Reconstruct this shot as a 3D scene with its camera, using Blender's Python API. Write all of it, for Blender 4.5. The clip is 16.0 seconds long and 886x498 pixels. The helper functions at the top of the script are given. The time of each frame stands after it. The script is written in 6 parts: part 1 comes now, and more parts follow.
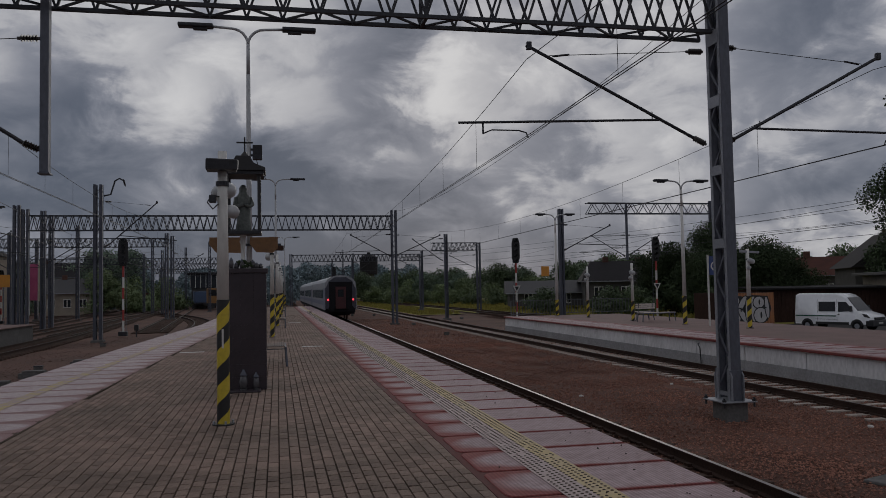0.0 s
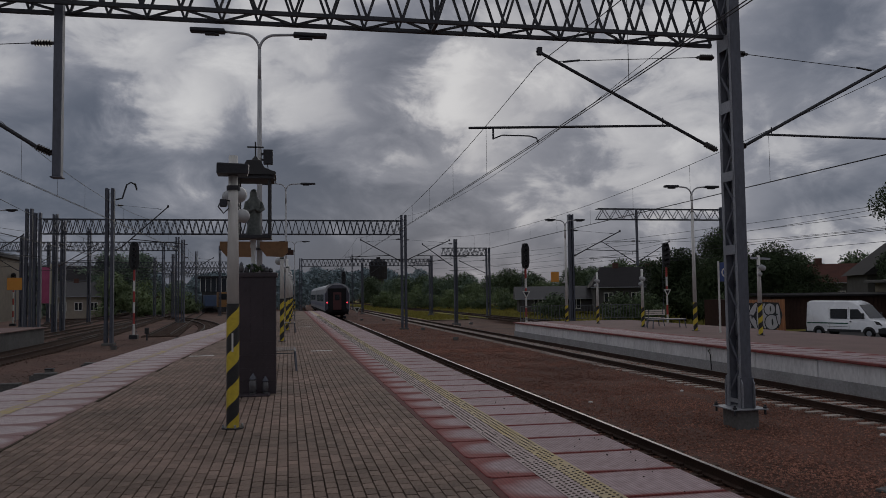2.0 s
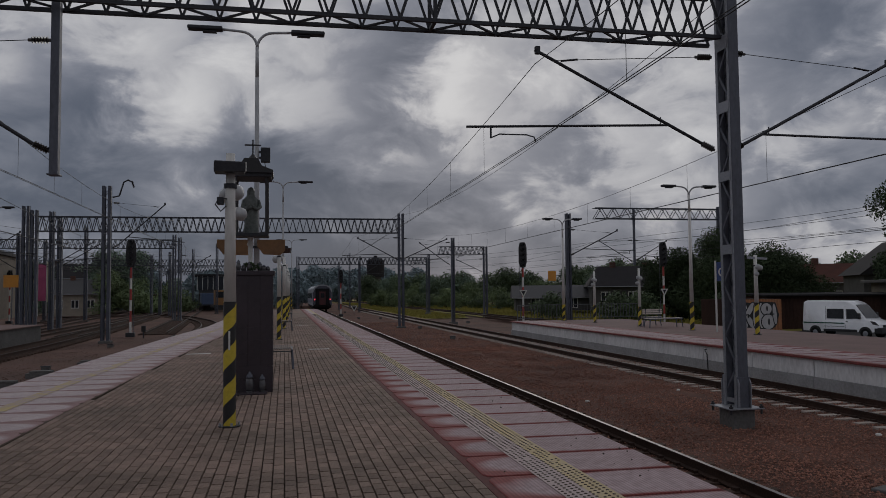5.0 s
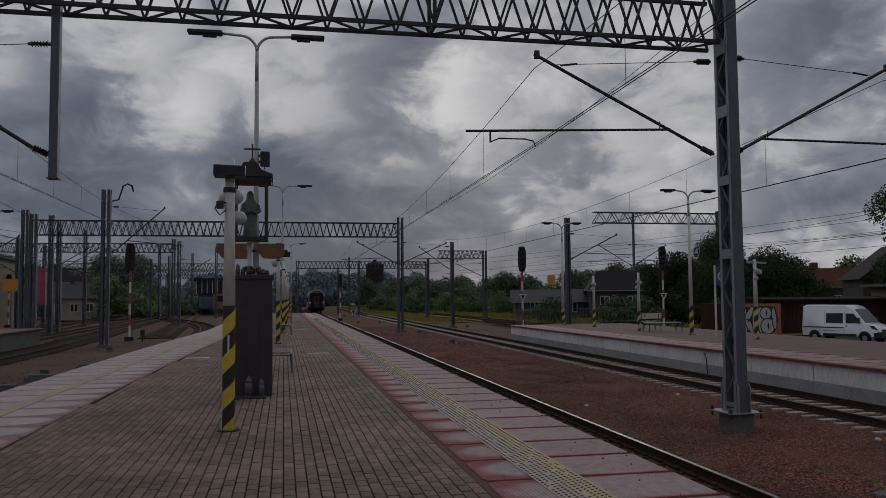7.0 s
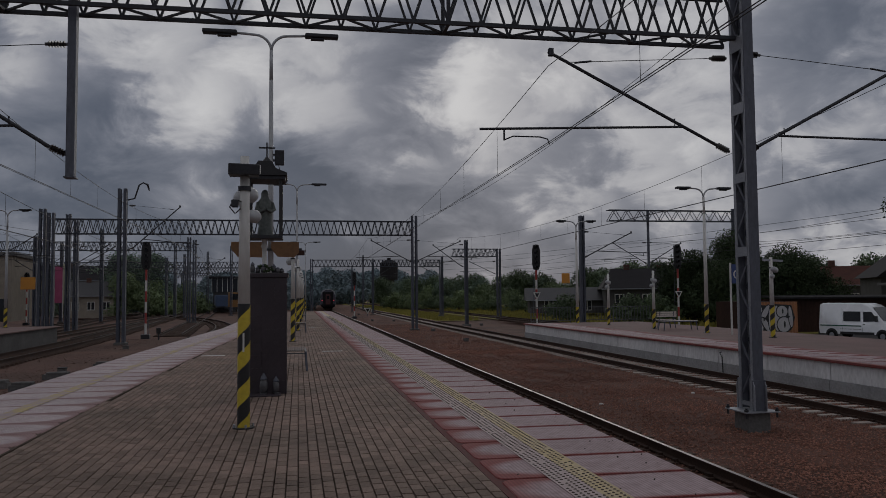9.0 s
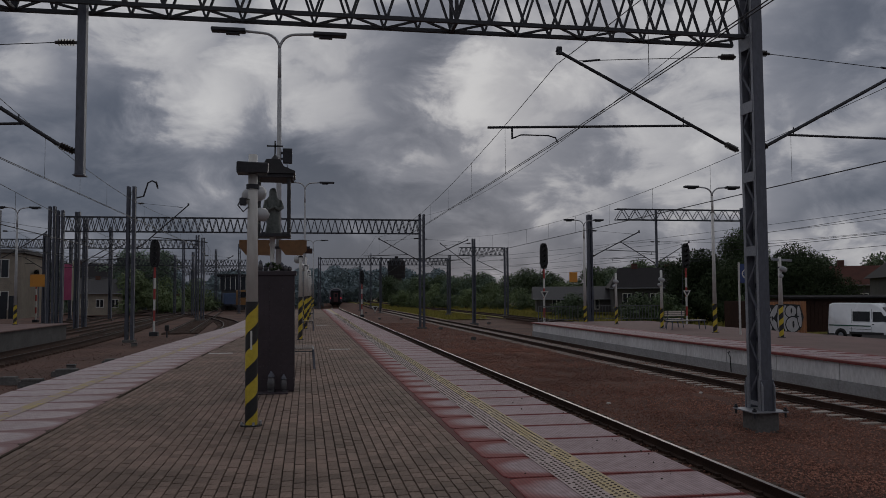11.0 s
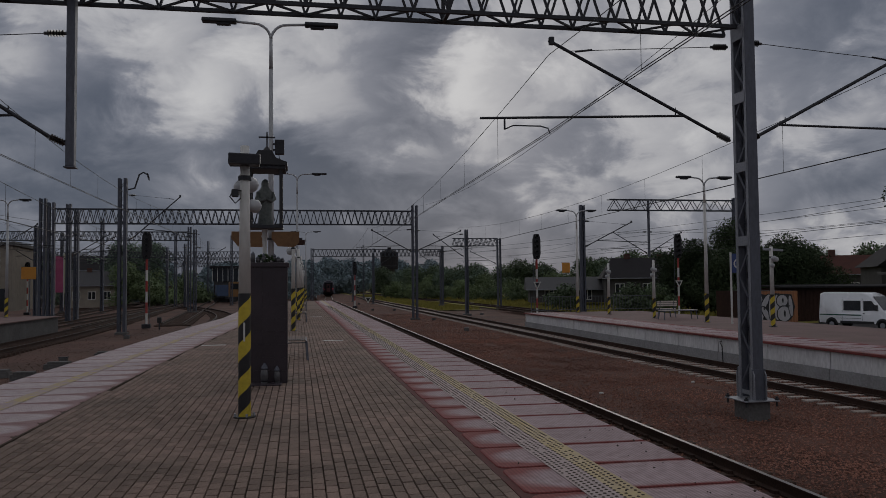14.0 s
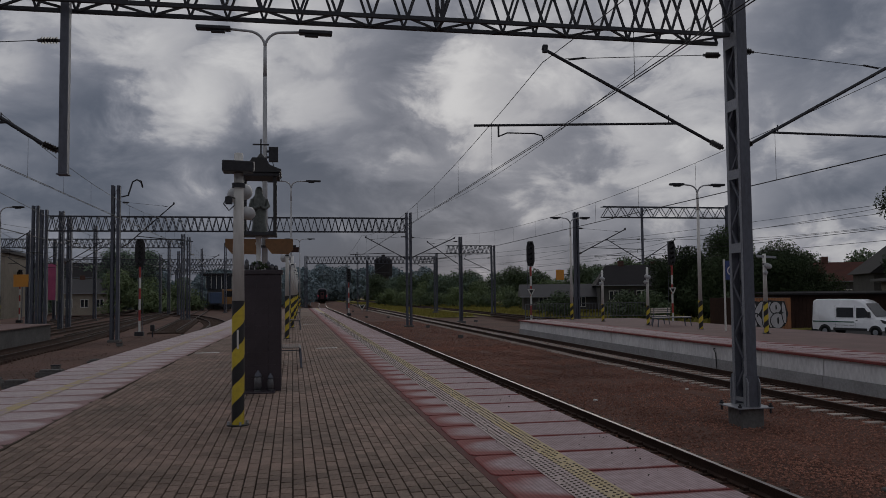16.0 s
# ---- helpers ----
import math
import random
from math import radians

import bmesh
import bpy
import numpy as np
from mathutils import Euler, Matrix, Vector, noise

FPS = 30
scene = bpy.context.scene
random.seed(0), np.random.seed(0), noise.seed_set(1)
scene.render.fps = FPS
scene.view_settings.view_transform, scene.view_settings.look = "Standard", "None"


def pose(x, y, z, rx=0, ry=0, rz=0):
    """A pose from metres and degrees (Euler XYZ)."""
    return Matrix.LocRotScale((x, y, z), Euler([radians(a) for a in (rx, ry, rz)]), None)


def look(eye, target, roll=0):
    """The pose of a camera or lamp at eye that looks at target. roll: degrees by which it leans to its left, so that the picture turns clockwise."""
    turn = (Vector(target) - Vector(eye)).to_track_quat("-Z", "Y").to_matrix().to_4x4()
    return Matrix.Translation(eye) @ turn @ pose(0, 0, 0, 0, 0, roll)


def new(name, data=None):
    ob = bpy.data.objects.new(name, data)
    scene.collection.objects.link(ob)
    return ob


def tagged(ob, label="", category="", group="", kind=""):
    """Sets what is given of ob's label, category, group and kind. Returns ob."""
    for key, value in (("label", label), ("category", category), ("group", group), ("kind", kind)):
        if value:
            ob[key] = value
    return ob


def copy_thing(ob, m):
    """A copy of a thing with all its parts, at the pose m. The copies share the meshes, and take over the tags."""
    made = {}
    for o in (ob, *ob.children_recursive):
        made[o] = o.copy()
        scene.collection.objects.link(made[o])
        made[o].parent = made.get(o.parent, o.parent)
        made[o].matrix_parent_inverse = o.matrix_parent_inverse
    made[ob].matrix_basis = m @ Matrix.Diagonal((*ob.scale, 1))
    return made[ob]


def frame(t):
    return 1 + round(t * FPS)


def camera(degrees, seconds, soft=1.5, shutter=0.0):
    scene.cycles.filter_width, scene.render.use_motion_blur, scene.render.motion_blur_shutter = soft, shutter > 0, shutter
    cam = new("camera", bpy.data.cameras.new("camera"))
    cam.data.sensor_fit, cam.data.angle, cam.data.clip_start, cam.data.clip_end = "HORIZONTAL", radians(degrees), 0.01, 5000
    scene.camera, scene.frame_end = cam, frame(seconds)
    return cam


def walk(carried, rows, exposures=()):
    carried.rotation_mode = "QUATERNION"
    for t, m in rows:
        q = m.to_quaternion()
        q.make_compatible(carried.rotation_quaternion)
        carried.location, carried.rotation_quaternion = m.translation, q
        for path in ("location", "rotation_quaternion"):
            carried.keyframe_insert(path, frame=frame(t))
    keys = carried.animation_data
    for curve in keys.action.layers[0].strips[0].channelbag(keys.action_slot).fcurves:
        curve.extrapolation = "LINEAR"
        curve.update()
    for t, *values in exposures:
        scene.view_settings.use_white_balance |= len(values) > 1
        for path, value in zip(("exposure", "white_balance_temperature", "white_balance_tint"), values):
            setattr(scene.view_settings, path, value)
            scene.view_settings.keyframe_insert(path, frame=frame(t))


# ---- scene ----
EYE = 1.75            # camera height over the platform's top, which is z = 0
cam = camera(58.0, 16.0, 0.8)
PATH = [
    (0.0, pose(0.0, 0.0, EYE, 92.863, 1.049, -11.690)),
    (0.5, pose(0.0, 0.0, EYE, 92.914, 0.819, -11.504)),
    (1.0, pose(0.0, 0.0, EYE, 92.965, 0.746, -11.288)),
    (1.5, pose(0.0, 0.0, EYE, 93.156, 0.791, -11.039)),
    (2.0, pose(0.0, 0.0, EYE, 93.237, 0.741, -11.014)),
    (2.5, pose(0.0, 0.0, EYE, 93.530, 0.706, -10.791)),
    (3.0, pose(0.0, 0.0, EYE, 93.365, 0.706, -10.976)),
    (3.5, pose(0.0, 0.0, EYE, 93.567, 0.569, -10.774)),
    (4.0, pose(0.0, 0.0, EYE, 93.725, 0.520, -10.541)),
    (4.5, pose(0.0, 0.0, EYE, 93.103, 0.624, -11.161)),
    (7.0, pose(0.0, 0.0, EYE, 93.433, 0.523, -11.265)),
    (7.5, pose(0.0, 0.0, EYE, 93.185, 0.706, -11.244)),
    (8.0, pose(0.0, 0.0, EYE, 93.054, 0.648, -11.075)),
    (8.5, pose(0.0, 0.0, EYE, 93.479, 0.623, -10.449)),
    (9.0, pose(0.0, 0.0, EYE, 93.312, 0.526, -10.264)),
    (11.5, pose(0.0, 0.0, EYE, 93.212, 0.323, -9.685)),
    (12.0, pose(0.0, 0.0, EYE, 93.279, 0.386, -9.749)),
    (12.5, pose(0.0, 0.0, EYE, 92.888, 0.349, -9.822)),
    (13.0, pose(0.0, 0.0, EYE, 92.601, 0.426, -9.958)),
    (13.5, pose(0.0, 0.0, EYE, 92.542, 0.457, -10.025)),
    (14.0, pose(0.0, 0.0, EYE, 92.560, 0.564, -10.236)),
    (14.5, pose(0.0, 0.0, EYE, 92.694, 0.733, -10.068)),
    (15.0, pose(0.0, 0.0, EYE, 92.906, 0.771, -10.019)),
    (15.5, pose(0.0, 0.0, EYE, 92.990, 0.714, -10.315)),
    (16.0, pose(0.0, 0.0, EYE, 93.073, 0.610, -10.659)),
]
walk(cam, PATH, [(0.0, 0.1), (4.5, 0.1), (7.0, 0.04), (9.0, 0.0), (12.0, -0.02), (14.0, -0.02), (16.0, 0.03)])

# ---- sky and light ----
world = bpy.data.worlds.new("overcast_sky")
scene.world = world
world.use_nodes = True
wn, wl = world.node_tree.nodes, world.node_tree.links
wn.clear()


def wnode(kind, **values):
    n = wn.new(kind)
    for k, v in values.items():
        n.inputs[k].default_value = v
    return n


def wmath(op, a, b=None, clamp=False):
    n = wn.new("ShaderNodeMath")
    n.operation, n.use_clamp = op, clamp
    for i, v in enumerate((a, b)):
        if v is None:
            continue
        if isinstance(v, (int, float)):
            n.inputs[i].default_value = v
        else:
            wl.new(v, n.inputs[i])
    return n.outputs[0]


SUN_AZIMUTH, SUN_ELEVATION = 13.0, 17.0      # degrees right of the track, over the horizon: thin cloud before the sun
sun_way = Vector((math.sin(radians(SUN_AZIMUTH)) * math.cos(radians(SUN_ELEVATION)),
                  math.cos(radians(SUN_AZIMUTH)) * math.cos(radians(SUN_ELEVATION)), math.sin(radians(SUN_ELEVATION))))
coord = wn.new("ShaderNodeTexCoord").outputs["Generated"]
sep = wn.new("ShaderNodeSeparateXYZ")
wl.new(coord, sep.inputs[0])
height = wmath("MAXIMUM", sep.outputs[2], 0.0)
flat = wn.new("ShaderNodeMapping")              # clouds flattened a little towards the horizon
flat.inputs["Scale"].default_value = (1.0, 1.0, 1.7)
wl.new(coord, flat.inputs[0])
big = wnode("ShaderNodeTexNoise", Scale=2.6, Detail=10.0, Roughness=0.5, Distortion=0.15)
fine = wnode("ShaderNodeTexNoise", Scale=10.0, Detail=10.0, Roughness=0.58, Distortion=0.35)
move = wn.new("ShaderNodeVectorMath")
move.operation = "ADD"
move.inputs[1].default_value = (1.3, 5.2, 0.4)
wl.new(flat.outputs[0], move.inputs[0])
wl.new(move.outputs[0], big.inputs["Vector"])
wl.new(move.outputs[0], fine.inputs["Vector"])
warp = wn.new("ShaderNodeVectorMath")
warp.operation = "MULTIPLY_ADD"
warp.inputs[1].default_value = (0.22, 0.22, 0.22)
wl.new(fine.outputs["Color"], warp.inputs[0])
wl.new(move.outputs[0], warp.inputs[2])
puff = wnode("ShaderNodeTexVoronoi", Scale=8.5)
puff.feature = "SMOOTH_F1"
puff.inputs["Smoothness"].default_value = 0.35
wl.new(warp.outputs[0], puff.inputs["Vector"])
clouds = wmath("ADD", wmath("ADD", wmath("ADD", wmath("MULTIPLY", big.outputs[0], 0.26), 0.09), wmath("MULTIPLY", fine.outputs[0], 0.36)), wmath("MULTIPLY", wmath("SUBTRACT", 1.0, puff.outputs["Distance"]), 0.24))
facing = wn.new("ShaderNodeVectorMath")
facing.operation = "DOT_PRODUCT"
facing.inputs[1].default_value = sun_way
wl.new(coord, facing.inputs[0])
glow = wmath("POWER", wmath("MAXIMUM", facing.outputs["Value"], 0.0), 40.0)
veil = wmath("ADD", clouds, wmath("MULTIPLY", glow, 0.02))
# cloud banks: azimuth, elevation and radius in degrees, thinner (+) or thicker (-) cloud
BANKS = ((-16.9, 16.6, 2.8, 0.03), (-7.1, 13.6, 3.6, 0.10), (-11.8, 12.9, 2.4, 0.03), (-2.4, 15.6, 2.4, 0.05), (3.7, 16.2, 3.2, 0.05), (11.9, 14.7, 2.0, 0.20),
          (13.3, 13.3, 1.7, 0.12), (19.4, 13.9, 2.4, 0.10), (24.4, 15.7, 2.4, 0.09), (2.1, 10.1, 2.2, 0.09), (-9.7, 9.9, 2.0, 0.06), (5.3, 12.1, 1.6, 0.05),
          (17.1, 6.0, 2.8, 0.07), (25.0, 8.3, 3.2, 0.06), (7.4, 18.1, 2.8, -0.06), (-1.0, 10.6, 2.8, -0.08), (7.8, 10.4, 3.2, -0.07), (4.5, 7.2, 5.3, -0.07),
          (-13.1, 9.7, 3.6, -0.06), (36.8, 16.2, 6.1, -0.05), (33.2, 11.6, 4.0, -0.01), (-13.2, 15.1, 2.4, -0.06), (20.7, 10.1, 2.8, -0.05), (14.8, 18.1, 3.2, -0.04))
ragged = wn.new("ShaderNodeVectorMath")          # uneven outlines of the banks
ragged.operation = "MULTIPLY_ADD"
ragged.inputs[1].default_value = (0.16, 0.16, 0.16)
wl.new(fine.outputs["Color"], ragged.inputs[0])
shift = wn.new("ShaderNodeVectorMath")
shift.operation = "SUBTRACT"
shift.inputs[1].default_value = (0.08, 0.08, 0.08)
wl.new(coord, shift.inputs[0])
wl.new(shift.outputs[0], ragged.inputs[2])
unit = wn.new("ShaderNodeVectorMath")
unit.operation = "NORMALIZE"
wl.new(ragged.outputs[0], unit.inputs[0])
for az, el, rad, gain in BANKS:
    d = wn.new("ShaderNodeVectorMath")
    d.operation = "DOT_PRODUCT"
    d.inputs[1].default_value = (math.sin(radians(az)) * math.cos(radians(el)), math.cos(radians(az)) * math.cos(radians(el)), math.sin(radians(el)))
    wl.new(unit.outputs[0], d.inputs[0])
    bank = wmath("POWER", wmath("MAXIMUM", d.outputs["Value"], 0.0), 0.7 / (1 - math.cos(radians(rad))))
    veil = wmath("ADD", veil, wmath("MULTIPLY", bank, gain * 0.7))
low = wmath("MULTIPLY", wmath("POWER", wmath("SUBTRACT", 1.0, height, True), 7.0), wmath("ADD", -0.24, wmath("MULTIPLY", wmath("MULTIPLY", wmath("SUBTRACT", sep.outputs[0], 0.22), 3.2, True), 0.17)))
ramp = wn.new("ShaderNodeValToRGB")
wl.new(wmath("ADD", veil, low), ramp.inputs[0])
ramp.color_ramp.interpolation = "B_SPLINE"
els = ramp.color_ramp.elements
els[0].position, els[0].color = 0.31, (0.064, 0.079, 0.112, 1)
els[1].position, els[1].color = 0.70, (0.58, 0.578, 0.585, 1)
e = els.new(0.47)
e.color = (0.196, 0.209, 0.252, 1)
e = els.new(0.54)
e.color = (0.345, 0.347, 0.375, 1)
sky = wn.new("ShaderNodeTexSky")
sky.sky_type, sky.sun_disc = "NISHITA", False
sky.sun_elevation, sky.sun_rotation = radians(SUN_ELEVATION), radians(SUN_AZIMUTH)
b_sky = wnode("ShaderNodeBackground", Strength=0.05)
b_cloud = wnode("ShaderNodeBackground", Strength=1.0)
wl.new(sky.outputs[0], b_sky.inputs[0])
wl.new(ramp.outputs[0], b_cloud.inputs[0])
mix = wnode("ShaderNodeMixShader", Fac=0.98)
wl.new(b_sky.outputs[0], mix.inputs[1])
wl.new(b_cloud.outputs[0], mix.inputs[2])
w_out = wn.new("ShaderNodeOutputWorld")
wl.new(mix.outputs[0], w_out.inputs[0])

sun = new("sun", bpy.data.lights.new("sun", "SUN"))
sun.data.energy, sun.data.angle, sun.data.color = 0.25, radians(30), (1.0, 0.96, 0.9)
sun.matrix_basis = look(sun_way * 50, (0, 0, 0))

# ---- materials ----
def material(name, colour, colour2=None, rough=0.7, metal=0.0, grain=40.0, stain=1.5, bump=0.3, random_tone=0.0, depth=0.004,
             stretch=(1, 1, 1), mid=0.5, width=0.35, coat=0.0):
    """Two tones mixed by stains and grain in metres, with a fine relief."""
    m = bpy.data.materials.new(name)
    m.use_nodes = True
    n, l = m.node_tree.nodes, m.node_tree.links
    b = n["Principled BSDF"]
    tc = n.new("ShaderNodeTexCoord")
    mp = n.new("ShaderNodeMapping")
    mp.inputs["Scale"].default_value = stretch
    l.new(tc.outputs["Object"], mp.inputs[0])
    geo = n.new("ShaderNodeNewGeometry")
    mp2 = n.new("ShaderNodeMapping")
    mp2.inputs["Scale"].default_value = stretch
    l.new(geo.outputs["Position"], mp2.inputs[0])
    n1 = n.new("ShaderNodeTexNoise")
    n1.inputs["Scale"].default_value, n1.inputs["Detail"].default_value = stain, 5
    l.new(mp2.outputs[0], n1.inputs["Vector"])
    n2 = n.new("ShaderNodeTexNoise")
    n2.inputs["Scale"].default_value, n2.inputs["Detail"].default_value = grain, 3
    l.new(mp.outputs[0], n2.inputs["Vector"])
    add = n.new("ShaderNodeMath")
    add.operation = "MULTIPLY_ADD"
    l.new(n2.outputs[0], add.inputs[0])
    add.inputs[1].default_value = 0.5
    half = n.new("ShaderNodeMath")
    half.operation = "MULTIPLY"
    half.inputs[1].default_value = 0.5
    l.new(n1.outputs[0], half.inputs[0])
    l.new(half.outputs[0], add.inputs[2])
    mr = n.new("ShaderNodeMapRange")
    mr.inputs["From Min"].default_value, mr.inputs["From Max"].default_value = mid - width / 2, mid + width / 2
    l.new(add.outputs[0], mr.inputs[0])
    mx = n.new("ShaderNodeMix")
    mx.data_type = "RGBA"
    c2 = colour2 or tuple(c * 0.7 for c in colour)
    mx.inputs["A"].default_value, mx.inputs["B"].default_value = (*c2, 1), (*colour, 1)
    l.new(mr.outputs[0], mx.inputs["Factor"])
    out = mx.outputs["Result"]
    if random_tone:
        oi = n.new("ShaderNodeObjectInfo")
        sm = n.new("ShaderNodeMath")
        sm.operation = "ADD"
        l.new(oi.outputs["Random"], sm.inputs[0])
        l.new(geo.outputs["Random Per Island"], sm.inputs[1])
        r = n.new("ShaderNodeMapRange")
        r.inputs["From Max"].default_value = 2.0
        r.inputs["To Min"].default_value, r.inputs["To Max"].default_value = 1 - random_tone, 1 + random_tone
        l.new(sm.outputs[0], r.inputs[0])
        hs = n.new("ShaderNodeHueSaturation")
        l.new(r.outputs[0], hs.inputs["Value"])
        l.new(out, hs.inputs["Color"])
        out = hs.outputs[0]
    l.new(out, b.inputs["Base Color"])
    rr = n.new("ShaderNodeMapRange")
    rr.inputs["To Min"].default_value, rr.inputs["To Max"].default_value = max(0.03, rough - 0.1), min(1, rough + 0.1)
    l.new(n1.outputs[0], rr.inputs[0])
    l.new(rr.outputs[0], b.inputs["Roughness"])
    b.inputs["Metallic"].default_value = metal
    b.inputs["Specular IOR Level"].default_value = 0.5 if rough < 0.72 else 0.12
    b.inputs["Coat Weight"].default_value = coat
    if bump:
        bp = n.new("ShaderNodeBump")
        bp.inputs["Strength"].default_value, bp.inputs["Distance"].default_value = bump, depth
        l.new(n2.outputs[0], bp.inputs["Height"])
        l.new(bp.outputs[0], b.inputs["Normal"])
    return m


def glowing(name, colour, strength):
    m = bpy.data.materials.new(name)
    m.use_nodes = True
    b = m.node_tree.nodes["Principled BSDF"]
    b.inputs["Base Color"].default_value = (*colour, 1)
    b.inputs["Emission Color"].default_value, b.inputs["Emission Strength"].default_value = (*colour, 1), strength
    return m


M = {}
M["paver"] = material("concrete_paver", (0.262, 0.184, 0.150), (0.112, 0.086, 0.069), 0.85, grain=60, stain=0.55, random_tone=0.46, width=0.28)
M["joint"] = material("sandy_joint", (0.115, 0.086, 0.066), (0.06, 0.046, 0.036), 0.95, grain=80, stain=1)
M["slab"] = material("pale_pink_slab", (0.50, 0.425, 0.425), (0.37, 0.285, 0.285), 0.75, grain=9, stain=1.1, random_tone=0.12, mid=0.47, width=0.25)
M["slab_pink"] = material("dull_pink_slab", (0.39, 0.295, 0.305), (0.27, 0.19, 0.195), 0.78, grain=9, stain=1.1, random_tone=0.12, mid=0.47, width=0.25)
M["slab_red"] = material("worn_red_slab_paint", (0.125, 0.030, 0.029), (0.07, 0.022, 0.021), 0.75, grain=25, stain=1.5)
M["tactile"] = material("yellow_tactile_paint", (0.42, 0.315, 0.115), (0.30, 0.225, 0.13), 0.65, grain=18, stain=1.3)
M["tactile_pale"] = material("pale_tactile_paint", (0.37, 0.285, 0.27), (0.25, 0.185, 0.178), 0.65, grain=18, stain=1.3)
M["tactile_worn"] = material("worn_away_yellow_paint", (0.44, 0.35, 0.17), (0.36, 0.29, 0.285), 0.75, grain=7, stain=2.2, mid=0.52, width=0.12)
M["stud"] = material("dark_tactile_stud", (0.10, 0.075, 0.06), (0.05, 0.04, 0.035), 0.8)
M["red_edge"] = material("red_edge_paint", (0.25, 0.045, 0.04), (0.13, 0.033, 0.03), 0.6, grain=12)
M["whitewash"] = material("whitewashed_wall", (0.80, 0.79, 0.79), (0.52, 0.51, 0.51), 0.85, grain=12, stain=0.8, stretch=(1, 1, 0.4))
M["footing"] = material("wall_footing_grey", (0.38, 0.375, 0.38), (0.24, 0.235, 0.235), 0.9, grain=14, stain=1)
M["paver_pale"] = material("pinkish_worn_pavers", (0.235, 0.158, 0.145), (0.135, 0.095, 0.088), 0.8, grain=30, stain=0.7)
M["concrete_dark"] = material("stained_dark_concrete", (0.17, 0.165, 0.16), (0.085, 0.082, 0.08), 0.9, grain=14, stain=1)
M["ballast"] = material("rust_brown_ballast", (0.16, 0.082, 0.062), (0.063, 0.034, 0.027), 0.95, grain=26, stain=0.35, bump=1.0, depth=0.03, width=0.3)
M["stone"] = material("ballast_stone", (0.37, 0.185, 0.135), (0.10, 0.052, 0.041), 0.95, grain=20, stain=0.4, random_tone=0.75)
M["dirt"] = material("dark_yard_ground", (0.165, 0.098, 0.078), (0.07, 0.044, 0.036), 0.95, grain=10, stain=0.25, bump=0.8, depth=0.03)
M["grass"] = material("dry_yellow_grass", (0.30, 0.25, 0.065), (0.16, 0.15, 0.045), 0.95, grain=5, stain=0.2, bump=0.8, depth=0.05)
M["blade"] = material("grass_blade", (0.34, 0.29, 0.075), (0.19, 0.18, 0.05), 0.9, random_tone=0.3, bump=0)
M["leaf"] = material("tree_leaf", (0.088, 0.125, 0.055), (0.042, 0.065, 0.03), 0.7, grain=6, stain=0.5, random_tone=0.45, bump=0)
M["leaf_dark"] = material("dark_tree_leaf", (0.066, 0.090, 0.045), (0.030, 0.045, 0.023), 0.75, grain=6, stain=0.5, random_tone=0.4, bump=0)
M["leaf_light"] = material("shrub_leaf", (0.165, 0.215, 0.09), (0.085, 0.125, 0.055), 0.7, grain=6, stain=0.5, random_tone=0.45, bump=0)
# mid-distance haze put into the leaf colour: a greyer, paler green
M["leaf_haze"] = material("haze_tinted_green_leaf", (0.165, 0.215, 0.15), (0.10, 0.14, 0.105), 0.85, grain=4, stain=0.3, random_tone=0.35, bump=0)
# strong distance haze put into the leaf colour: pale blue-green
M["leaf_far"] = material("haze_tinted_far_leaf", (0.23, 0.29, 0.31), (0.165, 0.215, 0.235), 0.9, grain=3, stain=0.2, random_tone=0.2, bump=0)
M["bark"] = material("bark", (0.09, 0.07, 0.055), (0.04, 0.032, 0.026), 0.9, grain=25)
M["rail"] = material("worn_rail_steel", (0.30, 0.275, 0.26), (0.17, 0.145, 0.13), 0.42, 0.8, grain=30)
M["rail_side"] = material("rusty_rail_side", (0.075, 0.045, 0.035), (0.035, 0.024, 0.02), 0.85, 0.2, grain=30)
M["rail_dull"] = material("dull_rusty_rail_head", (0.075, 0.058, 0.05), (0.04, 0.03, 0.026), 0.65, 0.2, grain=30)
M["sleeper"] = material("weathered_concrete_sleeper", (0.46, 0.41, 0.37), (0.23, 0.185, 0.155), 0.9, grain=25, random_tone=0.15)
M["steel"] = material("grey_painted_steel", (0.125, 0.133, 0.162), (0.075, 0.08, 0.098), 0.55, 0.3, grain=20, stain=1.2, stretch=(1, 1, 0.4))
M["sleeper_dark"] = material("sooty_brown_sleeper", (0.10, 0.066, 0.052), (0.05, 0.034, 0.028), 0.9, grain=25, random_tone=0.2)
M["coach_end"] = material("dirty_blue_grey_coach_end", (0.075, 0.078, 0.105), (0.045, 0.046, 0.06), 0.6, grain=6)
M["dull_blue"] = material("dull_blue_wagon_paint", (0.07, 0.11, 0.20), (0.045, 0.07, 0.13), 0.6, grain=8)
M["steel_light"] = material("galvanised_steel", (0.34, 0.35, 0.38), (0.22, 0.23, 0.25), 0.5, 0.4, grain=25, stain=1.2)
M["steel_dark"] = material("dark_weathered_steel", (0.045, 0.047, 0.055), (0.022, 0.023, 0.027), 0.6, 0.3, grain=20)
# far trusses and masts: the blue of distance haze mixed into both steel colours
M["steel_far"] = material("haze_tinted_dark_steel", (0.048, 0.053, 0.068), (0.03, 0.033, 0.043), 0.6, 0.2, grain=20, stain=1.2)
M["steel_haze"] = material("haze_tinted_blue_grey_steel", (0.105, 0.113, 0.142), (0.062, 0.067, 0.086), 0.6, 0.2, grain=20, stain=1.2)
M["wire"] = material("dark_copper_wire", (0.03, 0.03, 0.033), (0.018, 0.018, 0.02), 0.6, 0.4, bump=0)
